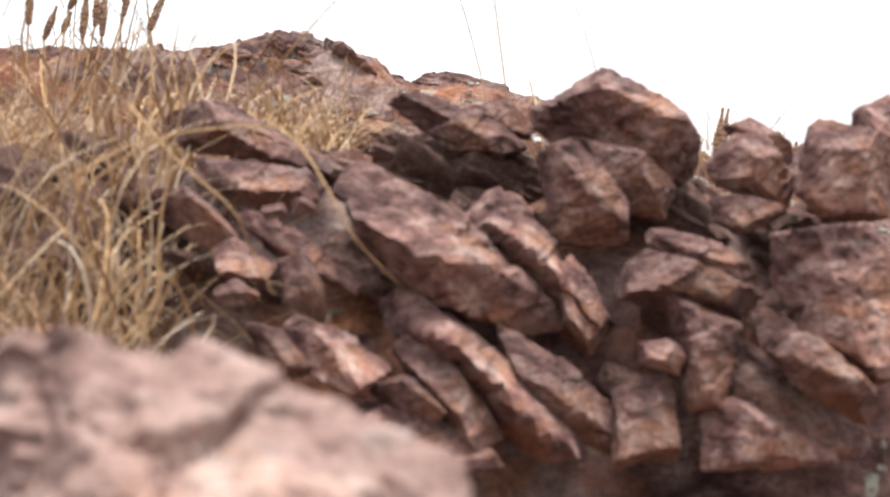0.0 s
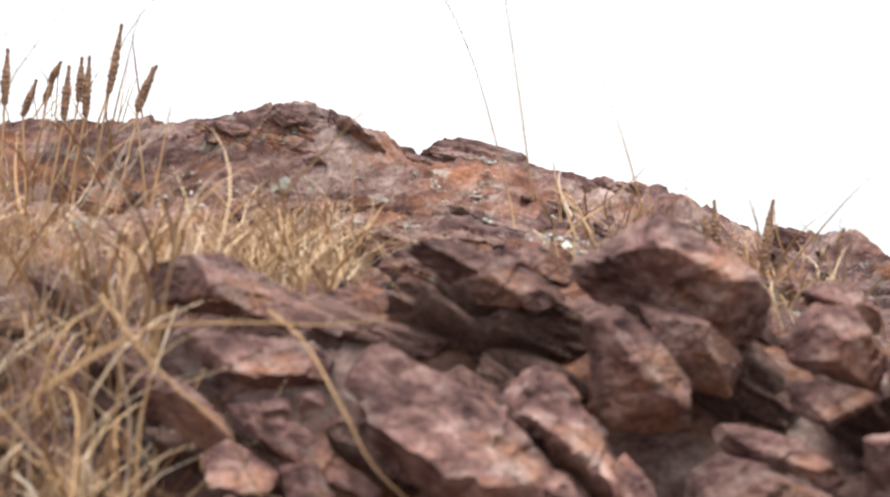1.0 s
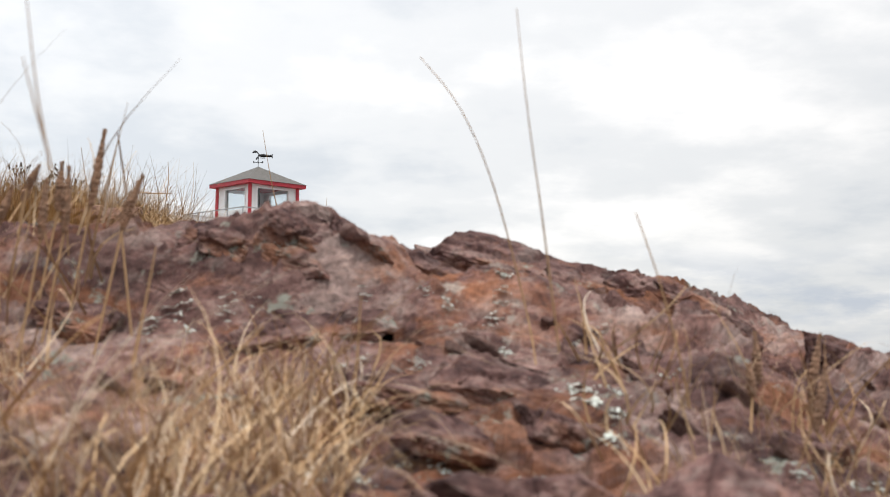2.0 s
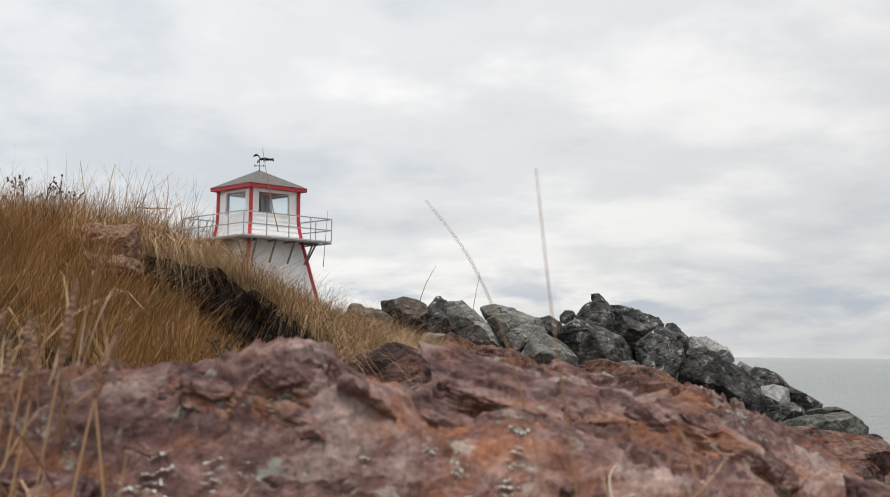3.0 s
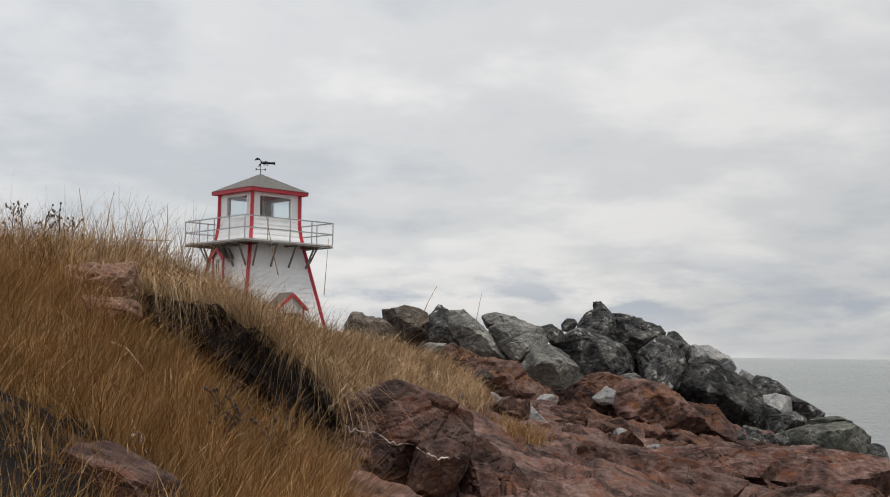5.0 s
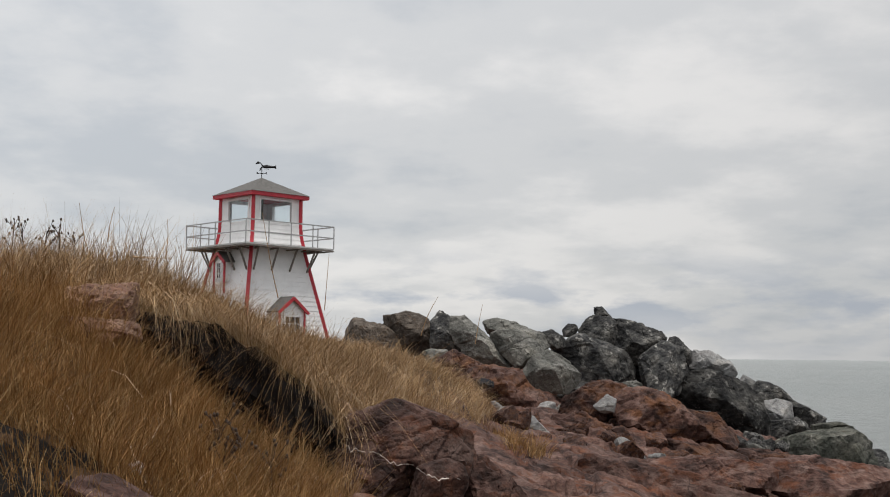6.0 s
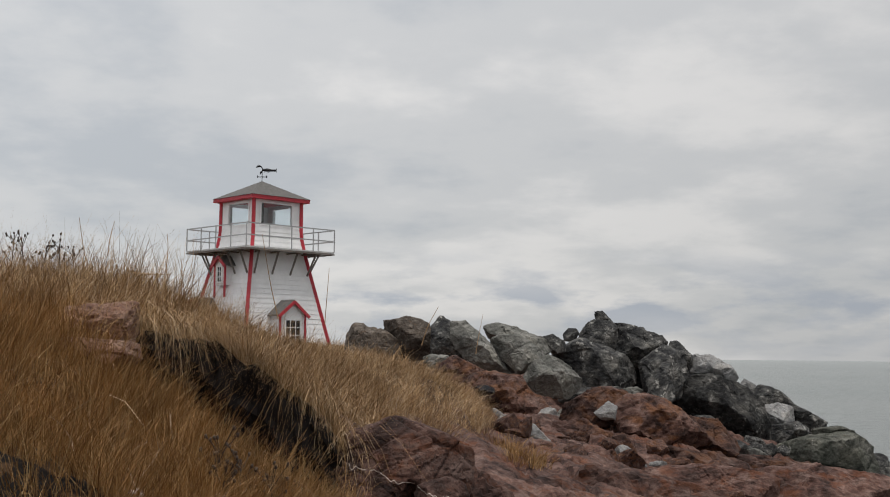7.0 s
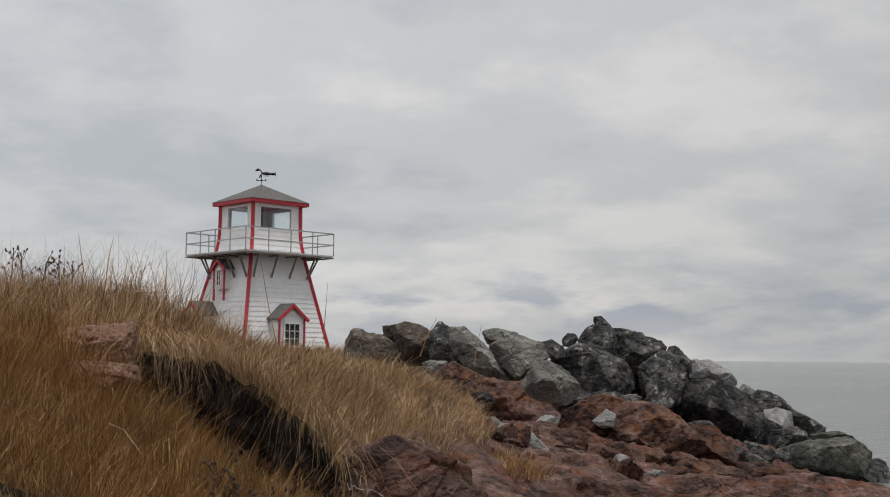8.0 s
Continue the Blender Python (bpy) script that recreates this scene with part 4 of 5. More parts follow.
def rubble(name, n, xr, yr, size, mat, label, group, seed):
    """Small broken stones lying about, on shared shapes."""
    rng = random.Random(seed)
    shapes = []
    for k in range(6):
        v, f = rock_shape((1.0, 0.85, 0.65), seed + k, 3, 8, 0.18, 40.0)
        me = bpy.data.meshes.new(name)
        me.from_pydata(v.tolist(), [], f)
        me.materials.append(mat)
        shapes.append(me)
    for k in range(n):
        x, y = rng.uniform(*xr), rng.uniform(*yr)
        s = rng.uniform(*size)
        ob = new(name, shapes[k % 6])
        ob.matrix_world = pose(x, y, ground_z(x, y) + s * 0.25, rng.uniform(-25, 25), rng.uniform(-5, 40), rng.uniform(0, 360)) @ Matrix.Diagonal((s, s * rng.uniform(0.7, 1.1), s * rng.uniform(0.7, 1.1), 1))
        tagged(ob, label, "stone", group)


rubble("grey_stone", 16, (-0.5, 3.2), (26.0, 27.2), (0.14, 0.34), M_LIGHT, "small grey broken stone below the boulders", "grey broken stones", 500)
rubble("dark_grey_stone", 18, (3.0, 8.8), (27.2, 28.4), (0.14, 0.36), M_GREY, "small dark grey broken stone below the boulders", "dark broken stones", 520)
rubble("red_stone", 34, (0.5, 4.2), (12.0, 17.0), (0.07, 0.20), M_RUST, "small rusty red broken stone on the bedrock", "red broken stones", 540)
rubble("grey_stone", 7, (0.4, 2.6), (15.0, 20.5), (0.09, 0.22), M_PALE, "small pale grey stone among red rocks", "pale broken stones", 560)

# ---------------------------------------------------------------- lighthouse
AX, AY = -8.49, 52.0
tower = empty("lighthouse", pose(AX, AY, 2.3, 0, 0, -1.0))
tagged(tower, "white clapboard pyramidal lighthouse with red trim and gallery", "lighthouse")
BASE = 2.3
PROFILE = [(0.0, 3.22), (4.40, 1.93), (4.66, 1.87), (5.05, 1.77), (5.46, 1.71), (6.75, 1.70)]


def radius(z):
    return float(np.interp(z, [p[0] for p in PROFILE], [p[1] for p in PROFILE]))


def corner(k, z, extra=0.0):
    """Corner k of the square plan (0: towards the sea path, then counter-clockwise) at height z above the base."""
    a = radians(-90 + 90 * k)
    r = radius(z) + extra
    return Vector((r * math.cos(a), r * math.sin(a), z))


def on_wall(k, u, z, out=0.0):
    """A point on the wall between corner k and k + 1; u from 0 to 1."""
    a, b = corner(k, z), corner(k + 1, z)
    nrm = Vector((b.y - a.y, a.x - b.x, 0)).normalized()
    return a.lerp(b, u) + nrm * out


def prism(corners_lo, corners_hi):
    bm = bmesh.new()
    lo = [bm.verts.new(c) for c in corners_lo]
    hi = [bm.verts.new(c) for c in corners_hi]
    n = len(lo)
    bm.faces.new(lo[::-1])
    bm.faces.new(hi)
    for i in range(n):
        bm.faces.new((lo[i], lo[(i + 1) % n], hi[(i + 1) % n], hi[i]))
    bmesh.ops.recalc_face_normals(bm, faces=bm.faces)
    return bm


WIN_LO, WIN_HI = 5.72, 6.60            # lantern windows
WIN_U = {0: (0.15, 0.80), 1: (0.2, 0.8), 2: (0.2, 0.8), 3: (0.24, 0.85)}


def build_tower():
    # core walls under the boards, open above the lantern sill
    for k in range(4):
        for z0, z1 in zip([p[0] for p in PROFILE[:-1]], [p[0] for p in PROFILE[1:-1]] + [WIN_LO]):
            a = [on_wall(k, 0, z0, -0.10), on_wall(k, 1, z0, -0.10), on_wall(k, 1, z0, -0.03), on_wall(k, 0, z0, -0.03)]
            b = [on_wall(k, 0, z1, -0.10), on_wall(k, 1, z1, -0.10), on_wall(k, 1, z1, -0.03), on_wall(k, 0, z1, -0.03)]
            part("wall", prism(a, b), M_WHITE, tower)
        # piers and head of the lantern
        u0, u1 = WIN_U[k]
        for ua, ub, za, zb in ((0, u0, WIN_LO, 6.75), (u1, 1, WIN_LO, 6.75), (u0, u1, WIN_HI, 6.75)):
            a = [on_wall(k, ua, za, -0.10), on_wall(k, ub, za, -0.10), on_wall(k, ub, za, 0), on_wall(k, ua, za, 0)]
            b = [on_wall(k, ua, zb, -0.10), on_wall(k, ub, zb, -0.10), on_wall(k, ub, zb, 0), on_wall(k, ua, zb, 0)]
            part("lantern_wall", prism(a, b), M_WHITE, tower)
        # boards
        z = 0.0
        while z < WIN_LO - 0.02:
            z1 = min(z + 0.20, WIN_LO)
            a = [on_wall(k, 0.005, z, -0.03), on_wall(k, 0.995, z, -0.03), on_wall(k, 0.995, z, 0.022), on_wall(k, 0.005, z, 0.022)]
            b = [on_wall(k, 0.005, z1, -0.03), on_wall(k, 0.995, z1, -0.03), on_wall(k, 0.995, z1, 0.002), on_wall(k, 0.005, z1, 0.002)]
            part("clapboard", prism(a, b), M_WHITE, tower)
            z = z1
        # window of the lantern
        win = part("window", prism(
            [on_wall(k, u0, WIN_LO, -0.075), on_wall(k, u1, WIN_LO, -0.075), on_wall(k, u1, WIN_LO, -0.06), on_wall(k, u0, WIN_LO, -0.06)],
            [on_wall(k, u0, WIN_HI, -0.075), on_wall(k, u1, WIN_HI, -0.075), on_wall(k, u1, WIN_HI, -0.06), on_wall(k, u0, WIN_HI, -0.06)]), M_GLASS, tower, "large clear pane")
        win.visible_shadow = False
        for ua, ub, za, zb in ((u0 - 0.03, u0, WIN_LO - 0.07, WIN_HI + 0.07), (u1, u1 + 0.03, WIN_LO - 0.07, WIN_HI + 0.07), (u0, u1, WIN_LO - 0.07, WIN_LO), (u0, u1, WIN_HI, WIN_HI + 0.07)):
            a = [on_wall(k, ua, za, 0.0), on_wall(k, ub, za, 0.0), on_wall(k, ub, za, 0.035), on_wall(k, ua, za, 0.035)]
            b = [on_wall(k, ua, zb, 0.0), on_wall(k, ub, zb, 0.0), on_wall(k, ub, zb, 0.035), on_wall(k, ua, zb, 0.035)]
            part("frame", prism(a, b), M_WHITE, win)
        # red corner boards, bending with the wall
        for (z0, _), (z1, _) in zip(PROFILE[:-1], PROFILE[1:]):
            bar("corner_board", corner(k, z0, 0.02), corner(k, z1, 0.02), 0.135, M_REDPAINT, tower, 0.135, up=(math.cos(radians(-90 + 90 * k)), math.sin(radians(-90 + 90 * k)), 0), label="red painted corner board")
    floor = [corner(k, 5.3, -0.12) for k in range(4)]
    part("lantern_floor", prism(floor, [c + Vector((0, 0, 0.08)) for c in floor]), M_ROOM, tower)
    # roof
    ev = 6.74
    lo = [Vector((2.08 * math.cos(radians(-90 + 90 * k)), 2.08 * math.sin(radians(-90 + 90 * k)), ev)) for k in range(4)]
    part("fascia", prism(lo, [c + Vector((0, 0, 0.15)) for c in lo]), M_REDPAINT, tower, "red painted eaves board")
    bm = bmesh.new()
    lo2 = [bm.verts.new(Vector((c.x * 1.02, c.y * 1.02, ev + 0.153))) for c in lo]
    top = bm.verts.new((0, 0, 7.70))
    bm.faces.new(lo2[::-1])
    for i in range(4):
        bm.faces.new((lo2[i], lo2[(i + 1) % 4], top))
    part("roof", bm, M_SHINGLE, tower, "grey shingled pyramid roof")
    # gallery
    g = 3.16
    dz = 4.60
    gc = [Vector((g * math.cos(radians(-90 + 90 * k)), g * math.sin(radians(-90 + 90 * k)), dz)) for k in range(4)]
    part("gallery_deck", prism(gc, [c + Vector((0, 0, 0.06)) for c in gc]), M_DECKPAINT, tower)
    for k in range(4):
        a, b = gc[k], gc[(k + 1) % 4]
        part_mat = M_STEEL
        bar("deck_edge", a + Vector((0, 0, -0.05)), b + Vector((0, 0, -0.05)), 0.05, M_DECK, tower, 0.05)
        for h in (0.45, 0.93):
            bar("handrail", a + Vector((0, 0, 0.06 + h)), b + Vector((0, 0, 0.06 + h)), 0.045, part_mat, tower)
        for i in range(4):
            p = a.lerp(b, i / 4)
            bar("rail_post", p + Vector((0, 0, 0.06)), p + Vector((0, 0, 1.0)), 0.045, part_mat, tower, up=(0, 1, 0))
        for i in range(4):
            u = 0.14 + 0.24 * i
            p = a.lerp(b, u) * 0.90 + Vector((0, 0, dz * 0.10 - 0.06))
            uw = min(max(0.5 + (u - 0.5) * 1.25, 0.06), 0.94)
            bar("brace", p, on_wall(k, uw, 3.62, 0.02), 0.06, M_DECK, tower)
            bar("joist", a.lerp(b, u) + Vector((0, 0, -0.06)), on_wall(k, uw, dz - 0.08, 0.0), 0.06, M_DECK, tower)


def dormer(k, u, z_sill, wide, high, deep, win_w, win_h, panes):
    """A gabled hood with a window on wall k."""
    at = on_wall(k, u, z_sill)
    nrm = on_wall(k, u, z_sill, 1.0) - at
    side = (corner(k + 1, z_sill) - corner(k, z_sill)).normalized()
    up = Vector((0, 0, 1))
    d = part("dormer", prism([at + side * s * wide / 2 + nrm * o for s, o in ((-1, -0.6), (1, -0.6), (1, deep), (-1, deep))],
                             [at + side * s * wide / 2 + nrm * o + up * high for s, o in ((-1, -0.9), (1, -0.9), (1, deep), (-1, deep))]), M_WHITE, tower, "small gabled window hood")
    rise = wide * 0.42
    gable = [at + up * high + nrm * deep + side * s for s in (-wide / 2, wide / 2)] + [at + up * (high + rise * 0.86) + nrm * deep]
    bm = bmesh.new()
    f0 = [bm.verts.new(p) for p in gable]
    f1 = [bm.verts.new(p - nrm * 0.9) for p in gable]
    bm.faces.new(f0)
    bm.faces.new(f1[::-1])
    for i in range(3):
        bm.faces.new((f0[i], f1[i], f1[(i + 1) % 3], f0[(i + 1) % 3]))
    bmesh.ops.recalc_face_normals(bm, faces=bm.faces)
    part("gable", bm, M_WHITE, d)
    ridge = at + up * (high + rise)
    for s in (-1, 1):
        eave = at + side * s * (wide / 2 + 0.14) + up * (high - 0.10)
        q = [eave + nrm * (deep + 0.10), ridge + nrm * (deep + 0.10), ridge - nrm * 1.0, eave - nrm * 1.0]
        part("hood_roof", prism(q, [p + up * 0.06 for p in q]), M_SHINGLE, d, "grey shingled hood roof")
        bar("barge_board", eave + nrm * (deep + 0.125) - up * 0.03, ridge + nrm * (deep + 0.125) - up * 0.03, 0.05, M_REDPAINT, d, 0.12, label="red barge board")
        bar("hood_corner", at + side * s * (wide / 2) + nrm * (deep + 0.01) - up * 0.5, at + side * s * (wide / 2) + nrm * (deep + 0.01) + up * high, 0.07, M_REDPAINT, d, 0.07, up=nrm, label="red corner board")
    w = bar("window", at + nrm * (deep + 0.012) + up * 0.12, at + nrm * (deep + 0.012) + up * (0.12 + win_h), win_w, M_BLACK, d, 0.02, up=nrm, label="dark small-paned window")
    for s in (-1, 1):
        bar("frame", at + side * s * win_w / 2 + nrm * (deep + 0.03) + up * 0.08, at + side * s * win_w / 2 + nrm * (deep + 0.03) + up * (0.16 + win_h), 0.07, M_WHITE, w, 0.05, up=nrm)
        zz = 0.12 if s < 0 else 0.12 + win_h
        bar("frame", at - side * win_w / 2 + nrm * (deep + 0.03) + up * zz, at + side * win_w / 2 + nrm * (deep + 0.03) + up * zz, 0.05, M_WHITE, w, 0.07)
    for i in range(1, panes):
        x = -win_w / 2 + win_w * i / panes
        bar("glazing_bar", at + side * x + nrm * (deep + 0.03) + up * 0.12, at + side * x + nrm * (deep + 0.03) + up * (0.12 + win_h), 0.028, M_WHITE, w, 0.03, up=nrm)
    for i in (1, 2):
        z = 0.12 + win_h * i / 3
        bar("glazing_bar", at - side * win_w / 2 + nrm * (deep + 0.03) + up * z, at + side * win_w / 2 + nrm * (deep + 0.03) + up * z, 0.03, M_WHITE, w, 0.028)


build_tower()
bar("curtain", on_wall(0, 0.24, 5.40, -0.45), on_wall(0, 0.24, 6.70, -0.45), 0.42, M_SHINGLE, tower, 0.05, up=on_wall(0, 0.5, 5, 1) - on_wall(0, 0.5, 5), label="dark drawn curtain behind the glass")
dormer(0, 0.47, 0.66, 1.25, 1.30, 0.45, 0.78, 0.95, 3)
dormer(3, 0.45, 3.15, 0.75, 0.90, 0.25, 0.34, 0.68, 2)
dormer(3, 0.30, 0.80, 1.15, 1.30, 0.55, 0.7, 0.9, 3)

vane = empty("weather_vane", pose(AX, AY, BASE + 7.68, 0, 0, 4) @ Matrix.Diagonal((0.74, 0.74, 0.84, 1)))
tagged(vane, "black iron weather vane shaped like a lobster", "weather vane")
bar("spindle", (0, 0, 0), (0, 0, 0.62), 0.035, M_BLACK, vane, up=(0, 1, 0))
bar("direction_arm", (-0.26, 0, 0.24), (0.26, 0, 0.24), 0.03, M_BLACK, vane)
bar("direction_arm", (0, -0.26, 0.24), (0, 0.26, 0.24), 0.03, M_BLACK, vane)
for s in (-1, 1):
    bar("direction_letter", (0.26 * s, 0, 0.20), (0.26 * s, 0, 0.31), 0.06, M_BLACK, vane, 0.02, up=(0, 1, 0))


def lobster():
    bm = bmesh.new()

    def blob(a, b, ra, rb, n=8):
        a, b = Vector(a), Vector(b)
        m = Matrix.Translation((a + b) / 2) @ (b - a).to_track_quat("Z", "Y").to_matrix().to_4x4()
        bmesh.ops.create_cone(bm, cap_ends=True, segments=n, radius1=ra, radius2=rb, depth=(b - a).length, matrix=m)

    blob((0.02, 0, 0.60), (0.30, 0, 0.60), 0.05, 0.09)
    blob((0.30, 0, 0.60), (0.55, 0, 0.58), 0.085, 0.06)
    for i in range(5):
        blob((0.52 + i * 0.05, 0, 0.58), (0.57 + i * 0.05, 0, 0.58), 0.07, 0.045)
    blob((0.76, 0, 0.58), (0.82, 0, 0.58), 0.05, 0.13)
    blob((0.05, 0, 0.62), (-0.08, 0, 0.78), 0.03, 0.03)
    blob((-0.08, 0, 0.78), (-0.22, 0, 0.80), 0.035, 0.07)
    blob((-0.22, 0, 0.80), (-0.36, 0, 0.72), 0.07, 0.02)
    blob((0.05, 0, 0.58), (-0.06, 0, 0.50), 0.03, 0.03)
    blob((-0.06, 0, 0.50), (-0.12, 0, 0.38), 0.05, 0.03)
    for i in range(4):
        blob((0.12 + 0.07 * i, 0, 0.56), (0.16 + 0.08 * i, 0.02, 0.44), 0.014, 0.01, 5)
    return bm


part("lobster_figure", lobster(), M_BLACK, vane)

# ---------------------------------------------------------------- grass
def slope_patch(name, n, xr, yr, keep, hgt, wid, lean, spread, droop, mat, label, seed, per=26, size=0.045):
    """Grass in tufts of per blades, each tuft with its own height and lean, fanning out."""
    rng = np.random.default_rng(seed)
    m = n // per
    x = rng.uniform(*xr, m * 3)
    y = rng.uniform(*yr, m * 3)
    ok = keep(x, y)
    x, y = x[ok][:m], y[ok][:m]
    m = len(x)
    th = rng.uniform(0.55, 1.35, m)
    tl = np.stack([rng.normal(lean[0], spread, m), rng.normal(lean[1], spread * 0.7, m)], 1)
    off = rng.normal(0, size, (m, per, 2))
    bx, by = (x[:, None] + off[:, :, 0]).reshape(-1), (y[:, None] + off[:, :, 1]).reshape(-1)
    k = len(bx)
    ln = np.repeat(tl, per, 0) + off.reshape(-1, 2) / size * 0.20 + rng.normal(0, 0.12, (k, 2))
    h = hgt * np.repeat(th, per) * rng.uniform(0.5, 1.2, k)
    v, f = ribbons(np.stack([bx, by, land(bx, by) - 0.02], 1), h, ln, wid * rng.uniform(0.6, 1.3, k), droop * rng.uniform(0.2, 1.6, k), 3, 0.07, seed)
    ob = mesh_object(name, v, f, mat, None, "", False)
    return tagged(ob, label, "grass", kind="stuff")


def on_low(x, y):
    return (x < grass_edge(y)) & (y < scarp_y(x) - 0.36 * smooth(-1.75, -1.45, x) - 0.02 - 0.45 * smooth(-1.85, -2.1, x)) & ((np.hypot((x + 1.30) / 0.50, (y - 3.5) / 0.72) > 1) | (np.sin(x * 91.0 + y * 57.0) > 0.94))


def on_top(x, y):
    return (y > scarp_y(x) + 0.12 - 0.55 * smooth(-1.85, -2.1, x)) & (x < edge_x(y) + 0.05)


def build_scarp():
    """Bare dark earth where the bank has slipped, with shade put into its colour."""
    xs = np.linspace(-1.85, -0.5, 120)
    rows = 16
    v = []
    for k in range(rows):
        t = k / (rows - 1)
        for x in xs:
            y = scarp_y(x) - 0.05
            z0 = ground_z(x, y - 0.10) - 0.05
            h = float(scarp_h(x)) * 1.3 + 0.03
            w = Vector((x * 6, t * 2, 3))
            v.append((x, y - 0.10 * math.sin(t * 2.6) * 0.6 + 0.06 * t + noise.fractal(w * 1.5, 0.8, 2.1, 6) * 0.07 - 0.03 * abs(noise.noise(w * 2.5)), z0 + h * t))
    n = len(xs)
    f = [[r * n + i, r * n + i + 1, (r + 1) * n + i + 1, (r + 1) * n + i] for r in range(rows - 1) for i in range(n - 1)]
    ob = mesh_object("earth_scarp", v, f, M_SHADED_SOIL, None, "", False)
    tagged(ob, "bare earth face under the overhanging turf, shade in its colour", "earth bank", kind="structure")


build_scarp()


def shaded_soil_patch():
    """Bare hollow in the foot of the bank, depth shade in its colour."""
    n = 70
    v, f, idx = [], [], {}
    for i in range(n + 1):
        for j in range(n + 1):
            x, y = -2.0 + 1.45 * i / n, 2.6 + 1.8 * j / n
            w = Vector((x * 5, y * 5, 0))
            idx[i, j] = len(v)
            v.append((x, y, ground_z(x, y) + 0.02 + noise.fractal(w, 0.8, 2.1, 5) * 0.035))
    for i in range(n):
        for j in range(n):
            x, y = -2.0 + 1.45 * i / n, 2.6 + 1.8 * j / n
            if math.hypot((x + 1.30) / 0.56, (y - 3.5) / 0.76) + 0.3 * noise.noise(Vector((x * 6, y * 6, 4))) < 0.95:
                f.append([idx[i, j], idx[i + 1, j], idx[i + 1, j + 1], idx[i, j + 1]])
    tagged(mesh_object("shaded_soil_hollow", v, f, M_SHADED_SOIL, None, "", False), "bare soil hollow at the foot of the bank, depth shade in its colour", "soil", kind="structure")


shaded_soil_patch()
slope_patch("dry_grass", 66000, (-3.2, -0.2), (2.7, 6.6), on_low, 0.25, 0.0030, (0.16, -0.28), 0.22, 0.30, M_GRASS_LOW, "russet dry grass combed down the bank", 11)
slope_patch("dry_grass", 46000, (-4.4, 0.3), (6.0, 11), on_top, 0.24, 0.0036, (0.14, -0.20), 0.34, 0.30, M_GRASS_TOP, "pale straw-coloured dry grass on the brow", 12, 26, 0.05)
slope_patch("dry_grass", 26000, (-5.0, 0.6), (10.5, 18), on_top, 0.23, 0.0050, (0.25, -0.1), 0.45, 0.3, M_GRASS_TOP, "straw-coloured dry grass along the ridge", 13, 26, 0.07)
slope_patch("dry_grass", 14000, (-22, 0), (18, 48), lambda x, y: x < edge_x(y) - 0.3, 0.35, 0.02, (0.3, 0), 0.3, 0.2, M_GRASS_TOP, "far dry grass on the headland", 14, 20, 0.2)


def fringe(n, seed):
    """Turf hanging over the bare earth."""
    rng = np.random.default_rng(seed)
    x = rng.uniform(-1.8, -0.5, n)
    y = scarp_y(x) + rng.uniform(-0.02, 0.22, n)
    z = land(x, scarp_y(x) + 0.14)
    v, f = ribbons(np.stack([x, y, z], 1), rng.uniform(0.05, 0.36, n), np.stack([rng.normal(0.25, 0.6, n), rng.normal(-0.6, 0.4, n)], 1), rng.uniform(0.0015, 0.004, n), rng.uniform(0.2, 2.0, n), 5, 0.12, seed)
    tagged(mesh_object("turf_fringe", v, f, M_GRASS_TOP, None, "", False), "dry grass hanging over the earth face", "grass", kind="stuff")


fringe(3200, 21)


def scarp_stems(n, seed):
    """Thin stems standing at the foot of the earth face."""
    rng = np.random.default_rng(seed)
    x = rng.uniform(-1.85, -0.5, n)
    y = scarp_y(x) - rng.uniform(0.10, 0.50, n)
    v, f = ribbons(np.stack([x, y, land(x, y) - 0.02], 1), rng.uniform(0.10, 0.30, n), np.stack([rng.normal(0.1, 0.3, n), rng.normal(0.0, 0.2, n)], 1), rng.uniform(0.0015, 0.003, n), rng.uniform(0.0, 0.8, n), 4, 0.10, seed)
    tagged(mesh_object("scarp_grass", v, f, M_GRASS_LOW, None, "", False), "thin russet stems before the dark earth", "grass", kind="stuff")


scarp_stems(1500, 22)


def tall_stems(n, seed, xr, yr, hgt):
    rng = np.random.default_rng(seed)
    x, y = rng.uniform(*xr, n), rng.uniform(*yr, n)
    ok = x < edge_x(y)
    x, y = x[ok], y[ok]
    k = len(x)
    v, f = ribbons(np.stack([x, y, land(x, y)], 1), rng.uniform(*hgt, k), np.stack([rng.normal(0.05, 0.22, k), rng.normal(0, 0.15, k)], 1), rng.uniform(0.003, 0.005, k), rng.uniform(0.0, 0.25, k), 6, 0.05, seed)
    tagged(mesh_object("tall_grass", v, f, M_GRASS_TOP, None, "", False), "thin tall dry stems above the turf", "grass", kind="stuff")


def litter(n, xr, yr, keep, hgt, wid, seed):
    """Pale loose stems lying every way over the turf."""
    rng = np.random.default_rng(seed)
    x, y = rng.uniform(*xr, n), rng.uniform(*yr, n)
    ok = keep(x, y)
    x, y = x[ok], y[ok]
    k = len(x)
    v, f = ribbons(np.stack([x, y, land(x, y) + 0.03], 1), rng.uniform(*hgt, k), np.stack([rng.normal(0.4, 0.7, k), rng.normal(-0.3, 0.4, k)], 1), rng.uniform(*wid, k), rng.uniform(0.2, 1.1, k), 5, 0.15, seed)
    tagged(mesh_object("pale_stems", v, f, M_STRAW, None, "", False), "pale loose dry stems over the turf", "grass", kind="stuff")


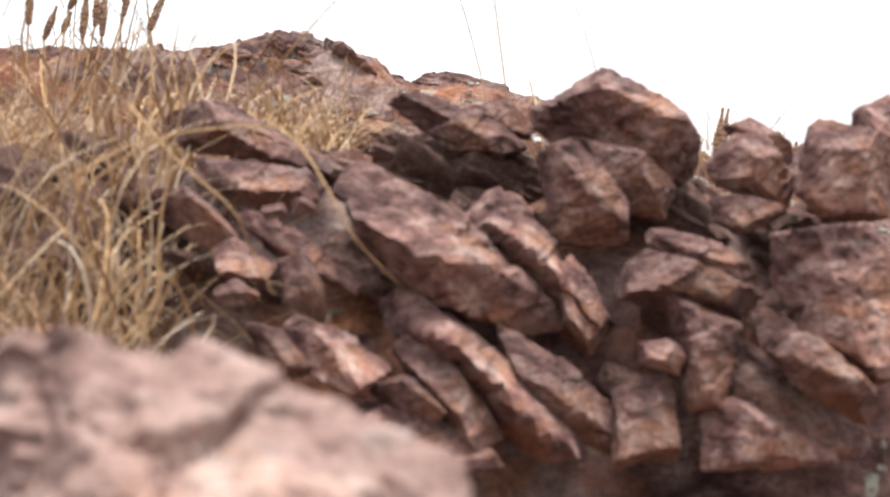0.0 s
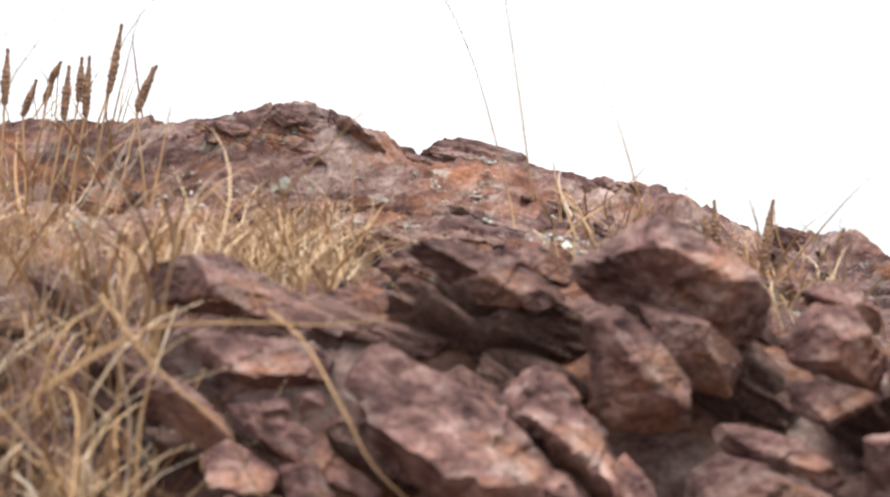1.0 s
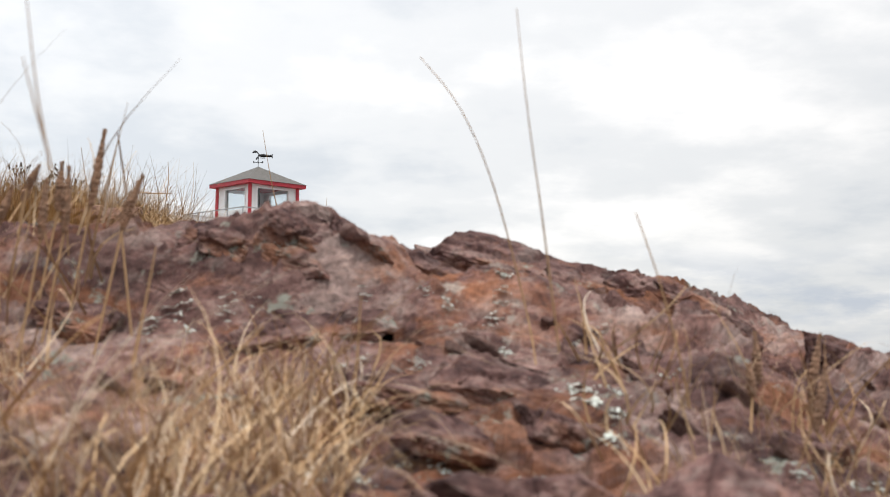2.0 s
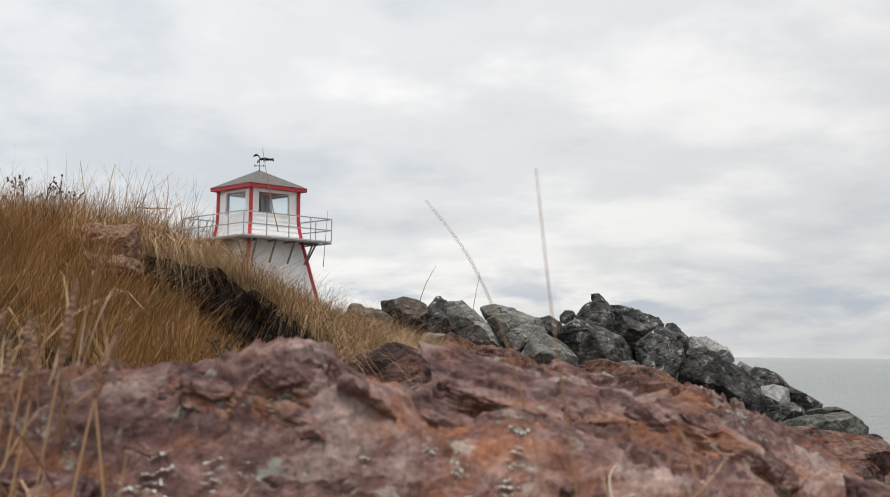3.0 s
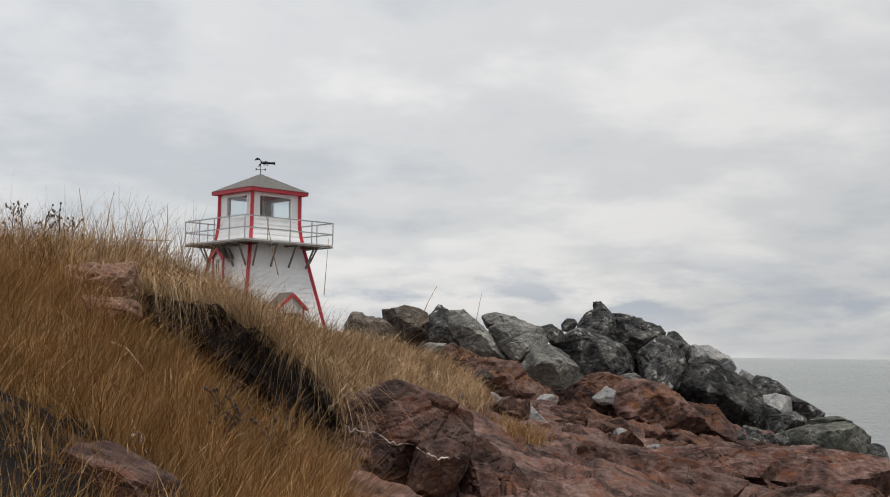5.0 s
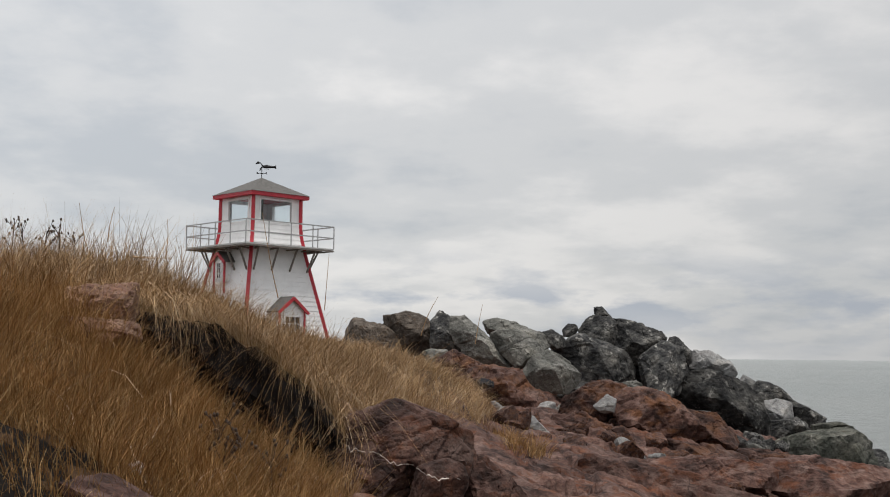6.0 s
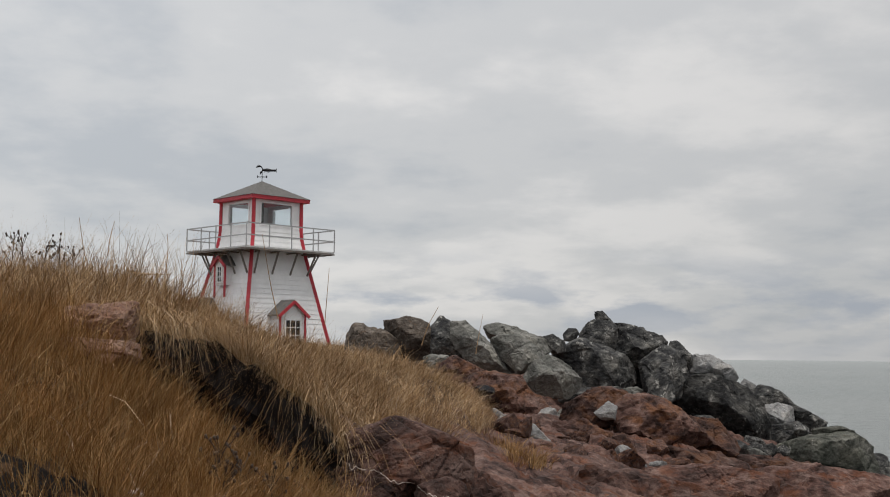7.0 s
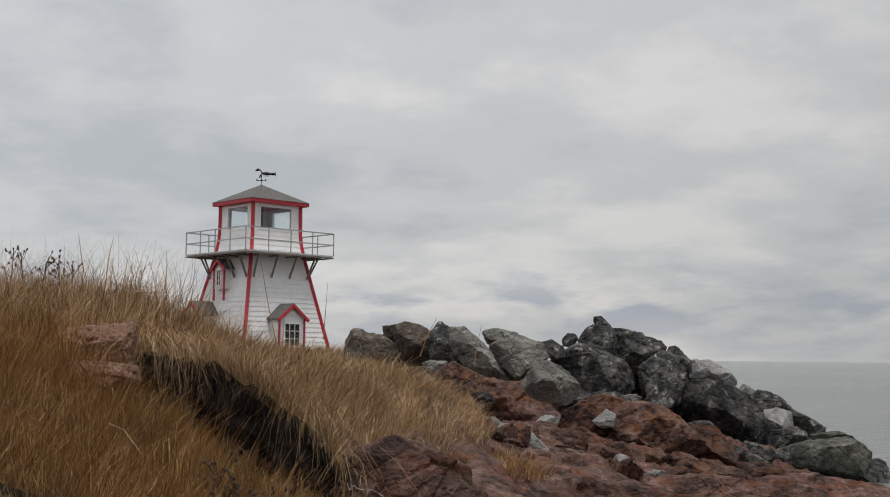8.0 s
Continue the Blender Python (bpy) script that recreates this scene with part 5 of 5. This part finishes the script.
slope_patch("dry_grass", 9000, (-4.5, -1.2), (-1.5, 2.8), lambda x, y: x < edge_x(y) - 0.05, 0.25, 0.006, (0.4, -0.2), 0.4, 0.4, M_GRASS_LOW, "russet dry grass on the bank above the rocks", 17)
slope_patch("dry_grass", 7000, (-3.6, -1.35), (6.8, 9.0), lambda x, y: on_top(x, y) & (x < -2.0), 0.33, 0.0036, (0.10, -0.05), 0.30, 0.25, M_GRASS_TOP, "shaggy tall straw on the brow", 18, 26, 0.06)
litter(300, (-3.0, -0.3), (3.0, 6.4), on_low, (0.15, 0.32), (0.003, 0.0055), 51)
litter(500, (-3.6, 0.1), (6.2, 11), on_top, (0.15, 0.35), (0.003, 0.006), 52)
slope_patch("dry_grass", 900, (0.25, 0.75), (10.2, 11.6), lambda x, y: np.hypot((x - 0.48) / 0.25, (y - 10.9) / 0.6) < 1, 0.20, 0.004, (0.1, -0.1), 0.3, 0.3, M_GRASS_LOW, "small russet grass clump between bedrock slabs", 15)
slope_patch("dry_grass", 2600, (-0.2, 0.6), (9, 15), lambda x, y: (x > edge_x(y) - 0.1) & (x < edge_x(y) + 0.22), 0.24, 0.0045, (0.3, -0.1), 0.4, 0.4, M_GRASS_TOP, "straw-coloured grass spilling onto the rocks", 16)
tall_stems(480, 31, (-4.2, -1.75), (7.0, 9.6), (0.35, 0.62))
tall_stems(130, 32, (-1.8, 0.2), (9.0, 14), (0.30, 0.50))


# ---------------------------------------------------------------- near the outcrop: fragments, lichen, stalks
def top_z(x, y):
    """Height of the outcrop's own surface."""
    i = int(np.clip(np.searchsorted(GRID[1], y), 0, len(GRID[1]) - 1))
    j = int(np.clip(np.searchsorted(GRID[0], x), 0, len(GRID[0]) - 1))
    return float(GRID[2][i, j])


def fragments():
    rng = random.Random(5)
    shapes = []
    for k in range(14):
        v, f = rock_shape((1.0, 0.75, 0.42), 900 + k, 3, 6, 0.16, 40.0, 0.3)
        me = bpy.data.meshes.new("rock_fragment")
        me.from_pydata(v.tolist(), [], f)
        me.materials.append(M_NEAR)
        shapes.append(me)
    for k in range(210):
        if k < 160:                     # steep front of the outcrop
            x, y = rng.uniform(-0.20, 0.26), rng.uniform(0.41, 0.60)
            s = rng.uniform(0.006, 0.020)
            z = float(outcrop_z(np.array([x]), np.array([y]))[0]) + s * 0.1
        else:                           # loose bits on the slope and the crest
            x, y = rng.uniform(-0.30, 0.30), rng.uniform(0.58, 0.84)
            s = rng.uniform(0.003, 0.010)
            z = top_z(x, y) - s * 0.12
        ob = new("rock_fragment", shapes[k % 14])
        ob.parent = outcrop
        ob.matrix_world = pose(x, y, z, rng.uniform(-18, 18), rng.gauss(30, 12), rng.uniform(-40, 40)) @ Matrix.Diagonal((s * rng.uniform(0.9, 1.8), s, s * rng.uniform(0.7, 1.2), 1))


fragments()


def lichen(x, y, r):
    """A crust of lichen with a ragged outline, lying on the rock."""
    n = 26
    off = Vector((x * 300, y * 300, 0))
    idx, v, f = {}, [], []
    R = r * 2.0
    for i in range(n + 1):
        for j in range(n + 1):
            px, py = x + (i / n - 0.5) * 2 * R, y + (j / n - 0.5) * 1.6 * R
            idx[i, j] = len(v)
            v.append((px, py, top_z(px, py) + 0.0009 + 0.0012 * noise.noise(Vector((i * 0.9, j * 0.9, 0)) + off)))
    for i in range(n):
        for j in range(n):
            d = math.hypot(i / n - 0.5, j / n - 0.5) * 2
            hs = [v[idx[q]][2] for q in ((i, j), (i + 1, j), (i + 1, j + 1), (i, j + 1))]
            if max(hs) - min(hs) > 2.2 * R / n * 2:
                continue
            if d + 0.55 * noise.fractal(Vector((i * 0.22, j * 0.22, 1)) + off, 0.8, 2.1, 4) < 0.52:
                f.append([idx[i, j], idx[i + 1, j], idx[i + 1, j + 1], idx[i, j + 1]])
    if f:
        mesh_object("lichen", v, f, M_LICHEN, outcrop, "pale grey-green crusty lichen", False)


lichen(-0.1629, 0.8343, 0.0075)
lichen(-0.1754, 0.8293, 0.0060)
lichen(-0.1353, 0.8348, 0.0042)
lichen(-0.0301, 0.7814, 0.0042)
lichen(0.0096, 0.8362, 0.0040)
lichen(0.0118, 0.8091, 0.0040)
lichen(0.0515, 0.7195, 0.0075)
lichen(0.0459, 0.7387, 0.0060)
lichen(0.0600, 0.7175, 0.0050)
lichen(0.0953, 0.7898, 0.0042)
lichen(0.0539, 0.6894, 0.0050)
lichen(-0.0150, 0.6807, 0.0040)
lichen(-0.1039, 0.7270, 0.0036)
lichen(-0.0624, 0.8469, 0.0030)
lichen(0.0514, 0.8231, 0.0030)
lichen(-0.0295, 0.8495, 0.0032)
lichen(-0.0152, 0.8449, 0.0036)
lichen(-0.2186, 0.7748, 0.0060)
lichen(-0.0534, 0.6508, 0.0036)
lichen(0.0676, 0.8319, 0.0030)
lichen(-0.1500, 0.8200, 0.0050)


def lichen_specks():
    rng = random.Random(8)
    for k in range(34):
        lichen(rng.uniform(-0.14, 0.17), rng.uniform(0.64, 0.96), rng.uniform(0.0016, 0.0048))


lichen_specks()


def strand(points, width):
    """A single dry blade or stem bent through the points."""
    pts = [Vector(p) for p in points]
    fine = []
    for i in range(len(pts) - 1):
        p0, p1, p2, p3 = pts[max(i - 1, 0)], pts[i], pts[i + 1], pts[min(i + 2, len(pts) - 1)]
        for k in range(6):
            t = k / 6
            fine.append(0.5 * ((2 * p1) + (p2 - p0) * t + (2 * p0 - 5 * p1 + 4 * p2 - p3) * t * t + (3 * p1 - p0 - 3 * p2 + p3) * t ** 3))
    fine.append(pts[-1])
    bm = bmesh.new()
    rings = []
    for k, p in enumerate(fine):
        d = (fine[min(k + 1, len(fine) - 1)] - fine[max(k - 1, 0)]).normalized()
        s = d.cross(Vector((0, 1, 0))).normalized()
        u = s.cross(d)
        w = width * (1 - 0.7 * k / len(fine)) / 2
        rings.append([bm.verts.new(p + s * w), bm.verts.new(p + u * w * 0.5), bm.verts.new(p - s * w), bm.verts.new(p - u * w * 0.5)])
    for a, b in zip(rings[:-1], rings[1:]):
        for i in range(4):
            bm.faces.new((a[i], a[(i + 1) % 4], b[(i + 1) % 4], b[i]))
    bm.faces.new(rings[0][::-1])
    bm.faces.new(rings[-1])
    ob = part("grass_stalk", bm, M_STRAW, None)
    return tagged(ob, "single dry straw-coloured grass stalk on the rock", "grass stalk", "dry grass stalks")


strand([(0.0305, 0.7800, 2.1360), (0.0259, 0.8000, 2.1729), (0.0079, 0.8000, 2.2403), (-0.0101, 0.8000, 2.2819), (-0.0315, 0.8100, 2.3112)], 0.0011)
strand([(0.0351, 0.7200, 2.1556), (0.0272, 0.7200, 2.2167), (0.0206, 0.7200, 2.2633), (0.0157, 0.7300, 2.3149)], 0.001)
strand([(0.0931, 0.7200, 2.1310), (0.0895, 0.7200, 2.1511), (0.0795, 0.7200, 2.1890), (0.0709, 0.7300, 2.2196)], 0.0013)
strand([(-0.0566, 0.7200, 2.1294), (-0.0550, 0.7200, 2.1546), (-0.0539, 0.7200, 2.1800)], 0.0014)
strand([(-0.0600, 0.7000, 2.1134), (-0.0506, 0.7000, 2.1304), (-0.0392, 0.7100, 2.1511)], 0.0016)
strand([(-0.1501, 0.7000, 2.1488), (-0.1459, 0.7000, 2.1733), (-0.1418, 0.7000, 2.1992)], 0.0016)
strand([(-0.1257, 0.7200, 2.1362), (-0.1109, 0.7200, 2.1515), (-0.0972, 0.7200, 2.1656)], 0.0016)
strand([(-0.1385, 0.5500, 2.2103), (-0.1439, 0.5500, 2.2355), (-0.1488, 0.5500, 2.2683)], 0.0009)
strand([(-0.1396, 0.5500, 2.2157), (-0.1447, 0.5500, 2.2319), (-0.1488, 0.5500, 2.2464)], 0.0009)
strand([(-0.1192, 0.4700, 2.0693), (-0.0921, 0.4600, 2.0836), (-0.0624, 0.4500, 2.0860), (-0.0387, 0.4500, 2.0856), (-0.0231, 0.4700, 2.0882)], 0.0011)
strand([(-0.0556, 0.4600, 2.0899), (-0.0436, 0.4500, 2.0801), (-0.0322, 0.4400, 2.0626), (-0.0238, 0.4400, 2.0480), (-0.0110, 0.4500, 2.0350)], 0.001)
strand([(-0.1001, 0.4500, 2.0935), (-0.0818, 0.4400, 2.0738), (-0.0633, 0.4400, 2.0575), (-0.0581, 0.4500, 2.0446), (-0.0511, 0.4500, 2.0313)], 0.0011)
strand([(-0.0948, 0.4400, 2.0443), (-0.0888, 0.4300, 2.0664), (-0.0879, 0.4300, 2.0906), (-0.0895, 0.4400, 2.1105)], 0.0011)
strand([(-0.1273, 0.4400, 2.0571), (-0.1080, 0.4300, 2.0679), (-0.0902, 0.4400, 2.0804), (-0.0802, 0.4400, 2.0772)], 0.0011)
strand([(-0.0733, 0.4400, 2.0032), (-0.0732, 0.4300, 2.0223), (-0.0790, 0.4200, 2.0350), (-0.0895, 0.4200, 2.0288), (-0.0963, 0.4400, 2.0152)], 0.0011)
strand([(-0.0888, 0.4500, 2.0311), (-0.0883, 0.4500, 2.0545), (-0.0851, 0.4500, 2.0765), (-0.0785, 0.4500, 2.1160)], 0.001)
strand([(-0.3701, 12.0000, 2.7086), (-0.3071, 12.0000, 2.9007), (-0.2110, 12.0000, 3.0826)], 0.01)
strand([(0.1495, 12.0000, 2.6330), (0.1751, 12.0000, 2.7970), (0.2167, 12.0000, 3.0163)], 0.008)
strand([(-2.4623, 8.2000, 3.2337), (-2.4850, 8.2000, 3.3454), (-2.5089, 8.2000, 3.4873)], 0.007)
strand([(-2.3134, 8.2000, 3.2351), (-2.3024, 8.2000, 3.3471), (-2.2767, 8.2000, 3.4670)], 0.007)
strand([(-1.8823, 8.0000, 3.1131), (-1.8722, 8.0000, 3.2582), (-1.8792, 8.0000, 3.3672)], 0.007)
strand([(-0.9079, 8.4000, 2.8108), (-0.8964, 8.4000, 3.0000), (-0.8848, 8.4000, 3.1900)], 0.006)
strand([(-1.8742, 7.2000, 3.0613), (-1.7604, 7.2000, 3.0559), (-1.6566, 7.2000, 3.0569)], 0.009)
strand([(-0.7902, 5.5000, 2.7584), (-0.8280, 5.5000, 2.9164), (-0.8671, 5.5000, 3.1244)], 0.005)

plant_seed = [0]


def plantain(low, high):
    """A dead plantain: thin stem and a knobbly brown seed head between two places."""
    plant_seed[0] += 1
    rng = random.Random(plant_seed[0])
    low, high = Vector(low), Vector(high)
    foot = Vector((low.x + rng.uniform(-0.012, 0.012), low.y - 0.01, 0))
    foot.z = min(top_z(foot.x, foot.y), low.z - 0.01)
    root = empty("plantain_stalk", Matrix.Translation(foot))
    tagged(root, "dead plantain stalk with a brown seed head", "dead plant", "plantain stalks")
    bar("stem", (0, 0, 0), low - foot, 0.0010, M_STRAW, root, up=(0, 1, 0.01))
    bm = bmesh.new()
    axis = high - low
    q = axis.to_track_quat("Z", "Y").to_matrix()
    n, m = 30, 10
    rings = []
    for i in range(n):
        t = i / (n - 1)
        ring = []
        for k in range(m):
            a = k * 2 * math.pi / m
            knob = 0.72 + 0.42 * abs(math.sin(a * 2.5 + i * 0.9)) * abs(math.sin(i * 1.2))
            rr = 0.0027 * knob * (0.35 + 0.65 * math.sin(math.pi * min(t + 0.12, 0.97))) * rng.uniform(0.85, 1.15)
            ring.append(bm.verts.new(low - foot + axis * t + q @ Vector((rr * math.cos(a), rr * math.sin(a), 0))))
        rings.append(ring)
    for a, b in zip(rings[:-1], rings[1:]):
        for k in range(m):
            bm.faces.new((a[k], a[(k + 1) % m], b[(k + 1) % m], b[k]))
    bm.faces.new(rings[0][::-1])
    bm.faces.new(rings[-1])
    part("seed_head", bm, M_SEED, root)


plantain((-0.2070, 0.8200, 2.2309), (-0.2007, 0.8200, 2.2727))
plantain((-0.1908, 0.8200, 2.2225), (-0.1792, 0.8200, 2.2480))
plantain((-0.2175, 0.8100, 2.2153), (-0.2161, 0.8100, 2.2510))
plantain((-0.2266, 0.8000, 2.2109), (-0.2245, 0.8000, 2.2428))
plantain((-0.2607, 0.8000, 2.2196), (-0.2600, 0.8000, 2.2526))
plantain((-0.2645, 0.8400, 2.2211), (-0.2568, 0.8400, 2.2438))
plantain((-0.2725, 0.9000, 2.2427), (-0.2667, 0.9000, 2.2578))
plantain((-0.2312, 0.8400, 2.2300), (-0.2298, 0.8400, 2.2579))
plantain((0.1436, 0.8000, 2.1387), (0.1421, 0.8000, 2.1675))
plantain((0.1667, 0.7900, 2.1338), (0.1726, 0.7900, 2.1664))
plantain((0.2244, 0.8500, 2.1375), (0.2306, 0.8500, 2.1575))
plantain((0.2447, 0.8500, 2.1349), (0.2467, 0.8500, 2.1479))
plantain((-0.2522, 0.8500, 2.2446), (-0.2456, 0.8500, 2.2575))
plantain((-0.1843, 0.8000, 2.2163), (-0.1763, 0.8000, 2.2421))
plantain((0.1491, 0.7200, 2.1216), (0.1539, 0.7200, 2.1518))
plantain((0.1258, 0.7400, 2.1357), (0.1246, 0.7400, 2.1513))


def ledge_straw(n, seed):
    """Golden straw rooted along the low ledge at the outcrop's flank."""
    rng = np.random.default_rng(seed)
    x, y = rng.uniform(-0.185, -0.100, n), rng.uniform(0.435, 0.50, n)
    v, f = ribbons(np.stack([x, y, rng.uniform(1.985, 2.022, n)], 1), rng.uniform(0.04, 0.13, n), np.stack([rng.normal(0.1, 0.5, n), rng.normal(-0.1, 0.25, n)], 1), rng.uniform(0.0008, 0.0018, n), rng.uniform(0.1, 1.2, n), 8, 0.14, seed)
    tagged(mesh_object("grass_tuft", v, f, M_STRAW, None, "", False), "golden tangled straw on a low rock ledge", "grass tuft", kind="stuff")


ledge_straw(280, 46)


def tuft(name, n, xr, yr, hgt, wid, lean, spread, droop, seed, label, mat=None):
    rng = np.random.default_rng(seed)
    x, y = rng.uniform(*xr, n), rng.uniform(*yr, n)
    z = np.array([top_z(a, b) for a, b in zip(x, y)]) - 0.004
    v, f = ribbons(np.stack([x, y, z], 1), rng.uniform(*hgt, n), np.stack([rng.normal(lean[0], spread, n), rng.normal(lean[1], spread, n)], 1), rng.uniform(*wid, n), rng.uniform(*droop, n), 8, 0.12, seed)
    tagged(mesh_object(name, v, f, mat or M_STRAW, None, "", False), label, "grass tuft", kind="stuff")


tuft("grass_tuft", 560, (-0.27, -0.10), (0.42, 0.60), (0.04, 0.11), (0.0009, 0.0022), (0.15, -0.25), 0.45, (0.0, 0.9), 41, "tangled dry straw tuft growing from rock")
tuft("grass_tuft", 2100, (-0.34, -0.05), (0.57, 0.76), (0.02, 0.07), (0.0005, 0.0012), (0.1, -0.2), 0.6, (0.1, 0.9), 42, "tangled dry straw tuft below the crest")
tuft("grass_tuft", 90, (-0.20, -0.10), (0.41, 0.47), (0.10, 0.19), (0.0010, 0.0020), (0.2, -0.2), 0.45, (0.2, 1.0), 45, "long arching dry straw beside broken rock")
tuft("grass_tuft", 160, (0.05, 0.19), (0.62, 0.80), (0.025, 0.075), (0.0009, 0.0018), (0.0, -0.1), 0.5, (0.0, 0.7), 43, "thin dry straw tuft in a rock crack")
tuft("grass_tuft", 200, (-0.42, -0.20), (0.55, 0.95), (0.05, 0.12), (0.0010, 0.0022), (0.05, -0.1), 0.4, (0.0, 0.7), 44, "dry straw tuft beside the outcrop")


def quartz_vein():
    """A thin white seam across the rock hump, laid on its surface."""
    from mathutils.bvhtree import BVHTree
    m = vein_rock.matrix_world
    pts, tris = [], []
    for ob in (vein_rock, vein_lobe, vein_flank):
        k = len(pts)
        pts += [Matrix.Translation(ob.matrix_world.translation) @ p.co for p in ob.data.vertices]
        tris += [[i + k for i in p.vertices] for p in ob.data.polygons]
    tree = BVHTree.FromPolygons(pts, tris)
    v, f = [], []
    n = 90
    eye_side = Vector((0.1, -1.0, 0.25)).normalized()
    for k in range(n):
        t = k / (n - 1)
        x = -0.68 + 0.68 * t
        z = 2.08 - 0.16 * t + 0.008 * math.sin(t * 21) + 0.018 * noise.noise(Vector((t * 30, 5, 1))) + 0.012 * noise.noise(Vector((t * 9, 0, 0)))
        w = 0.0019 + 0.0020 * noise.noise(Vector((t * 14, 3, 0)))
        for s in (-1, 1):
            o = Vector((x, 3.0, z + s * w))
            hit = tree.ray_cast(o, Vector((0, 1, 0)))
            p = hit[0] if hit[0] is not None else Vector((x, 6.3, z))
            v.append(tuple(p + eye_side * 0.006))
        if k and noise.noise(Vector((t * 11, 7, 2))) > -0.25:
            f.append([2 * k - 2, 2 * k, 2 * k + 1, 2 * k - 1])
    ob = mesh_object("quartz_vein", v, f, M_QUARTZ, None, "", False)
    ob.parent = vein_rock
    ob.matrix_parent_inverse = m.inverted()
    tagged(ob, "white quartz seam")


quartz_vein()


# ---------------------------------------------------------------- small things in the bank
def weed(x, y, high, seed):
    """A dead dark weed: forked stem with small clumps."""
    rng = random.Random(seed)
    base = Vector((x, y, ground_z(x, y) - 0.02))
    root = empty("dead_weed", Matrix.Translation(base))
    tagged(root, "dark dead weed with clustered seed pods", "dead plant", "dead weeds")
    top = Vector((rng.uniform(-0.05, 0.05), rng.uniform(-0.03, 0.03), high))
    bar("stem", (0, 0, 0), top, 0.005, M_WEED, root, up=(0, 1, 0.01))
    for k in range(11):
        a = top * rng.uniform(0.5, 0.95)
        b = a + Vector((rng.uniform(-0.08, 0.08), rng.uniform(-0.05, 0.05), rng.uniform(0.03, 0.10)))
        bar("twig", a, b, 0.0028, M_WEED, root, up=(0, 1, 0.01))
        v, f = rock_shape((0.006, 0.006, 0.009), seed * 10 + k, 2, 4, 0.4)
        ob = mesh_object("seed_pod", v, f, M_WEED, root)
        ob.location = b


for k, (wx, wy, wh) in enumerate(((-2.75, 8.2, 0.31), (-2.55, 8.0, 0.33), (-2.95, 8.5, 0.37), (-2.65, 8.6, 0.31), (-0.98, 5.1, 0.20), (-0.88, 5.2, 0.22), (-0.75, 5.2, 0.20), (-0.93, 5.0, 0.18), (-3.1, 8.6, 0.41))):
    weed(wx, wy, wh, 70 + k)


def pale_flower(at):
    root = empty("dead_flower", Matrix.Translation(at))
    tagged(root, "small bleached white flower head in dry grass", "flower")
    bar("stem", (0, 0, -0.12), (0, 0, 0), 0.004, M_STRAW, root, up=(0, 1, 0.01))
    for k in range(7):
        a = k * 2 * math.pi / 7
        v, f = rock_shape((0.012, 0.006, 0.009), 880 + k, 2, 3, 0.3)
        ob = mesh_object("petal", v, f, M_QUARTZ, root)
        ob.matrix_basis = pose(0.014 * math.cos(a), 0.008 * math.sin(a), 0.012 * math.sin(a * 2), 0, 20, math.degrees(a))


pale_flower((-1.08, 4.36, 2.14))
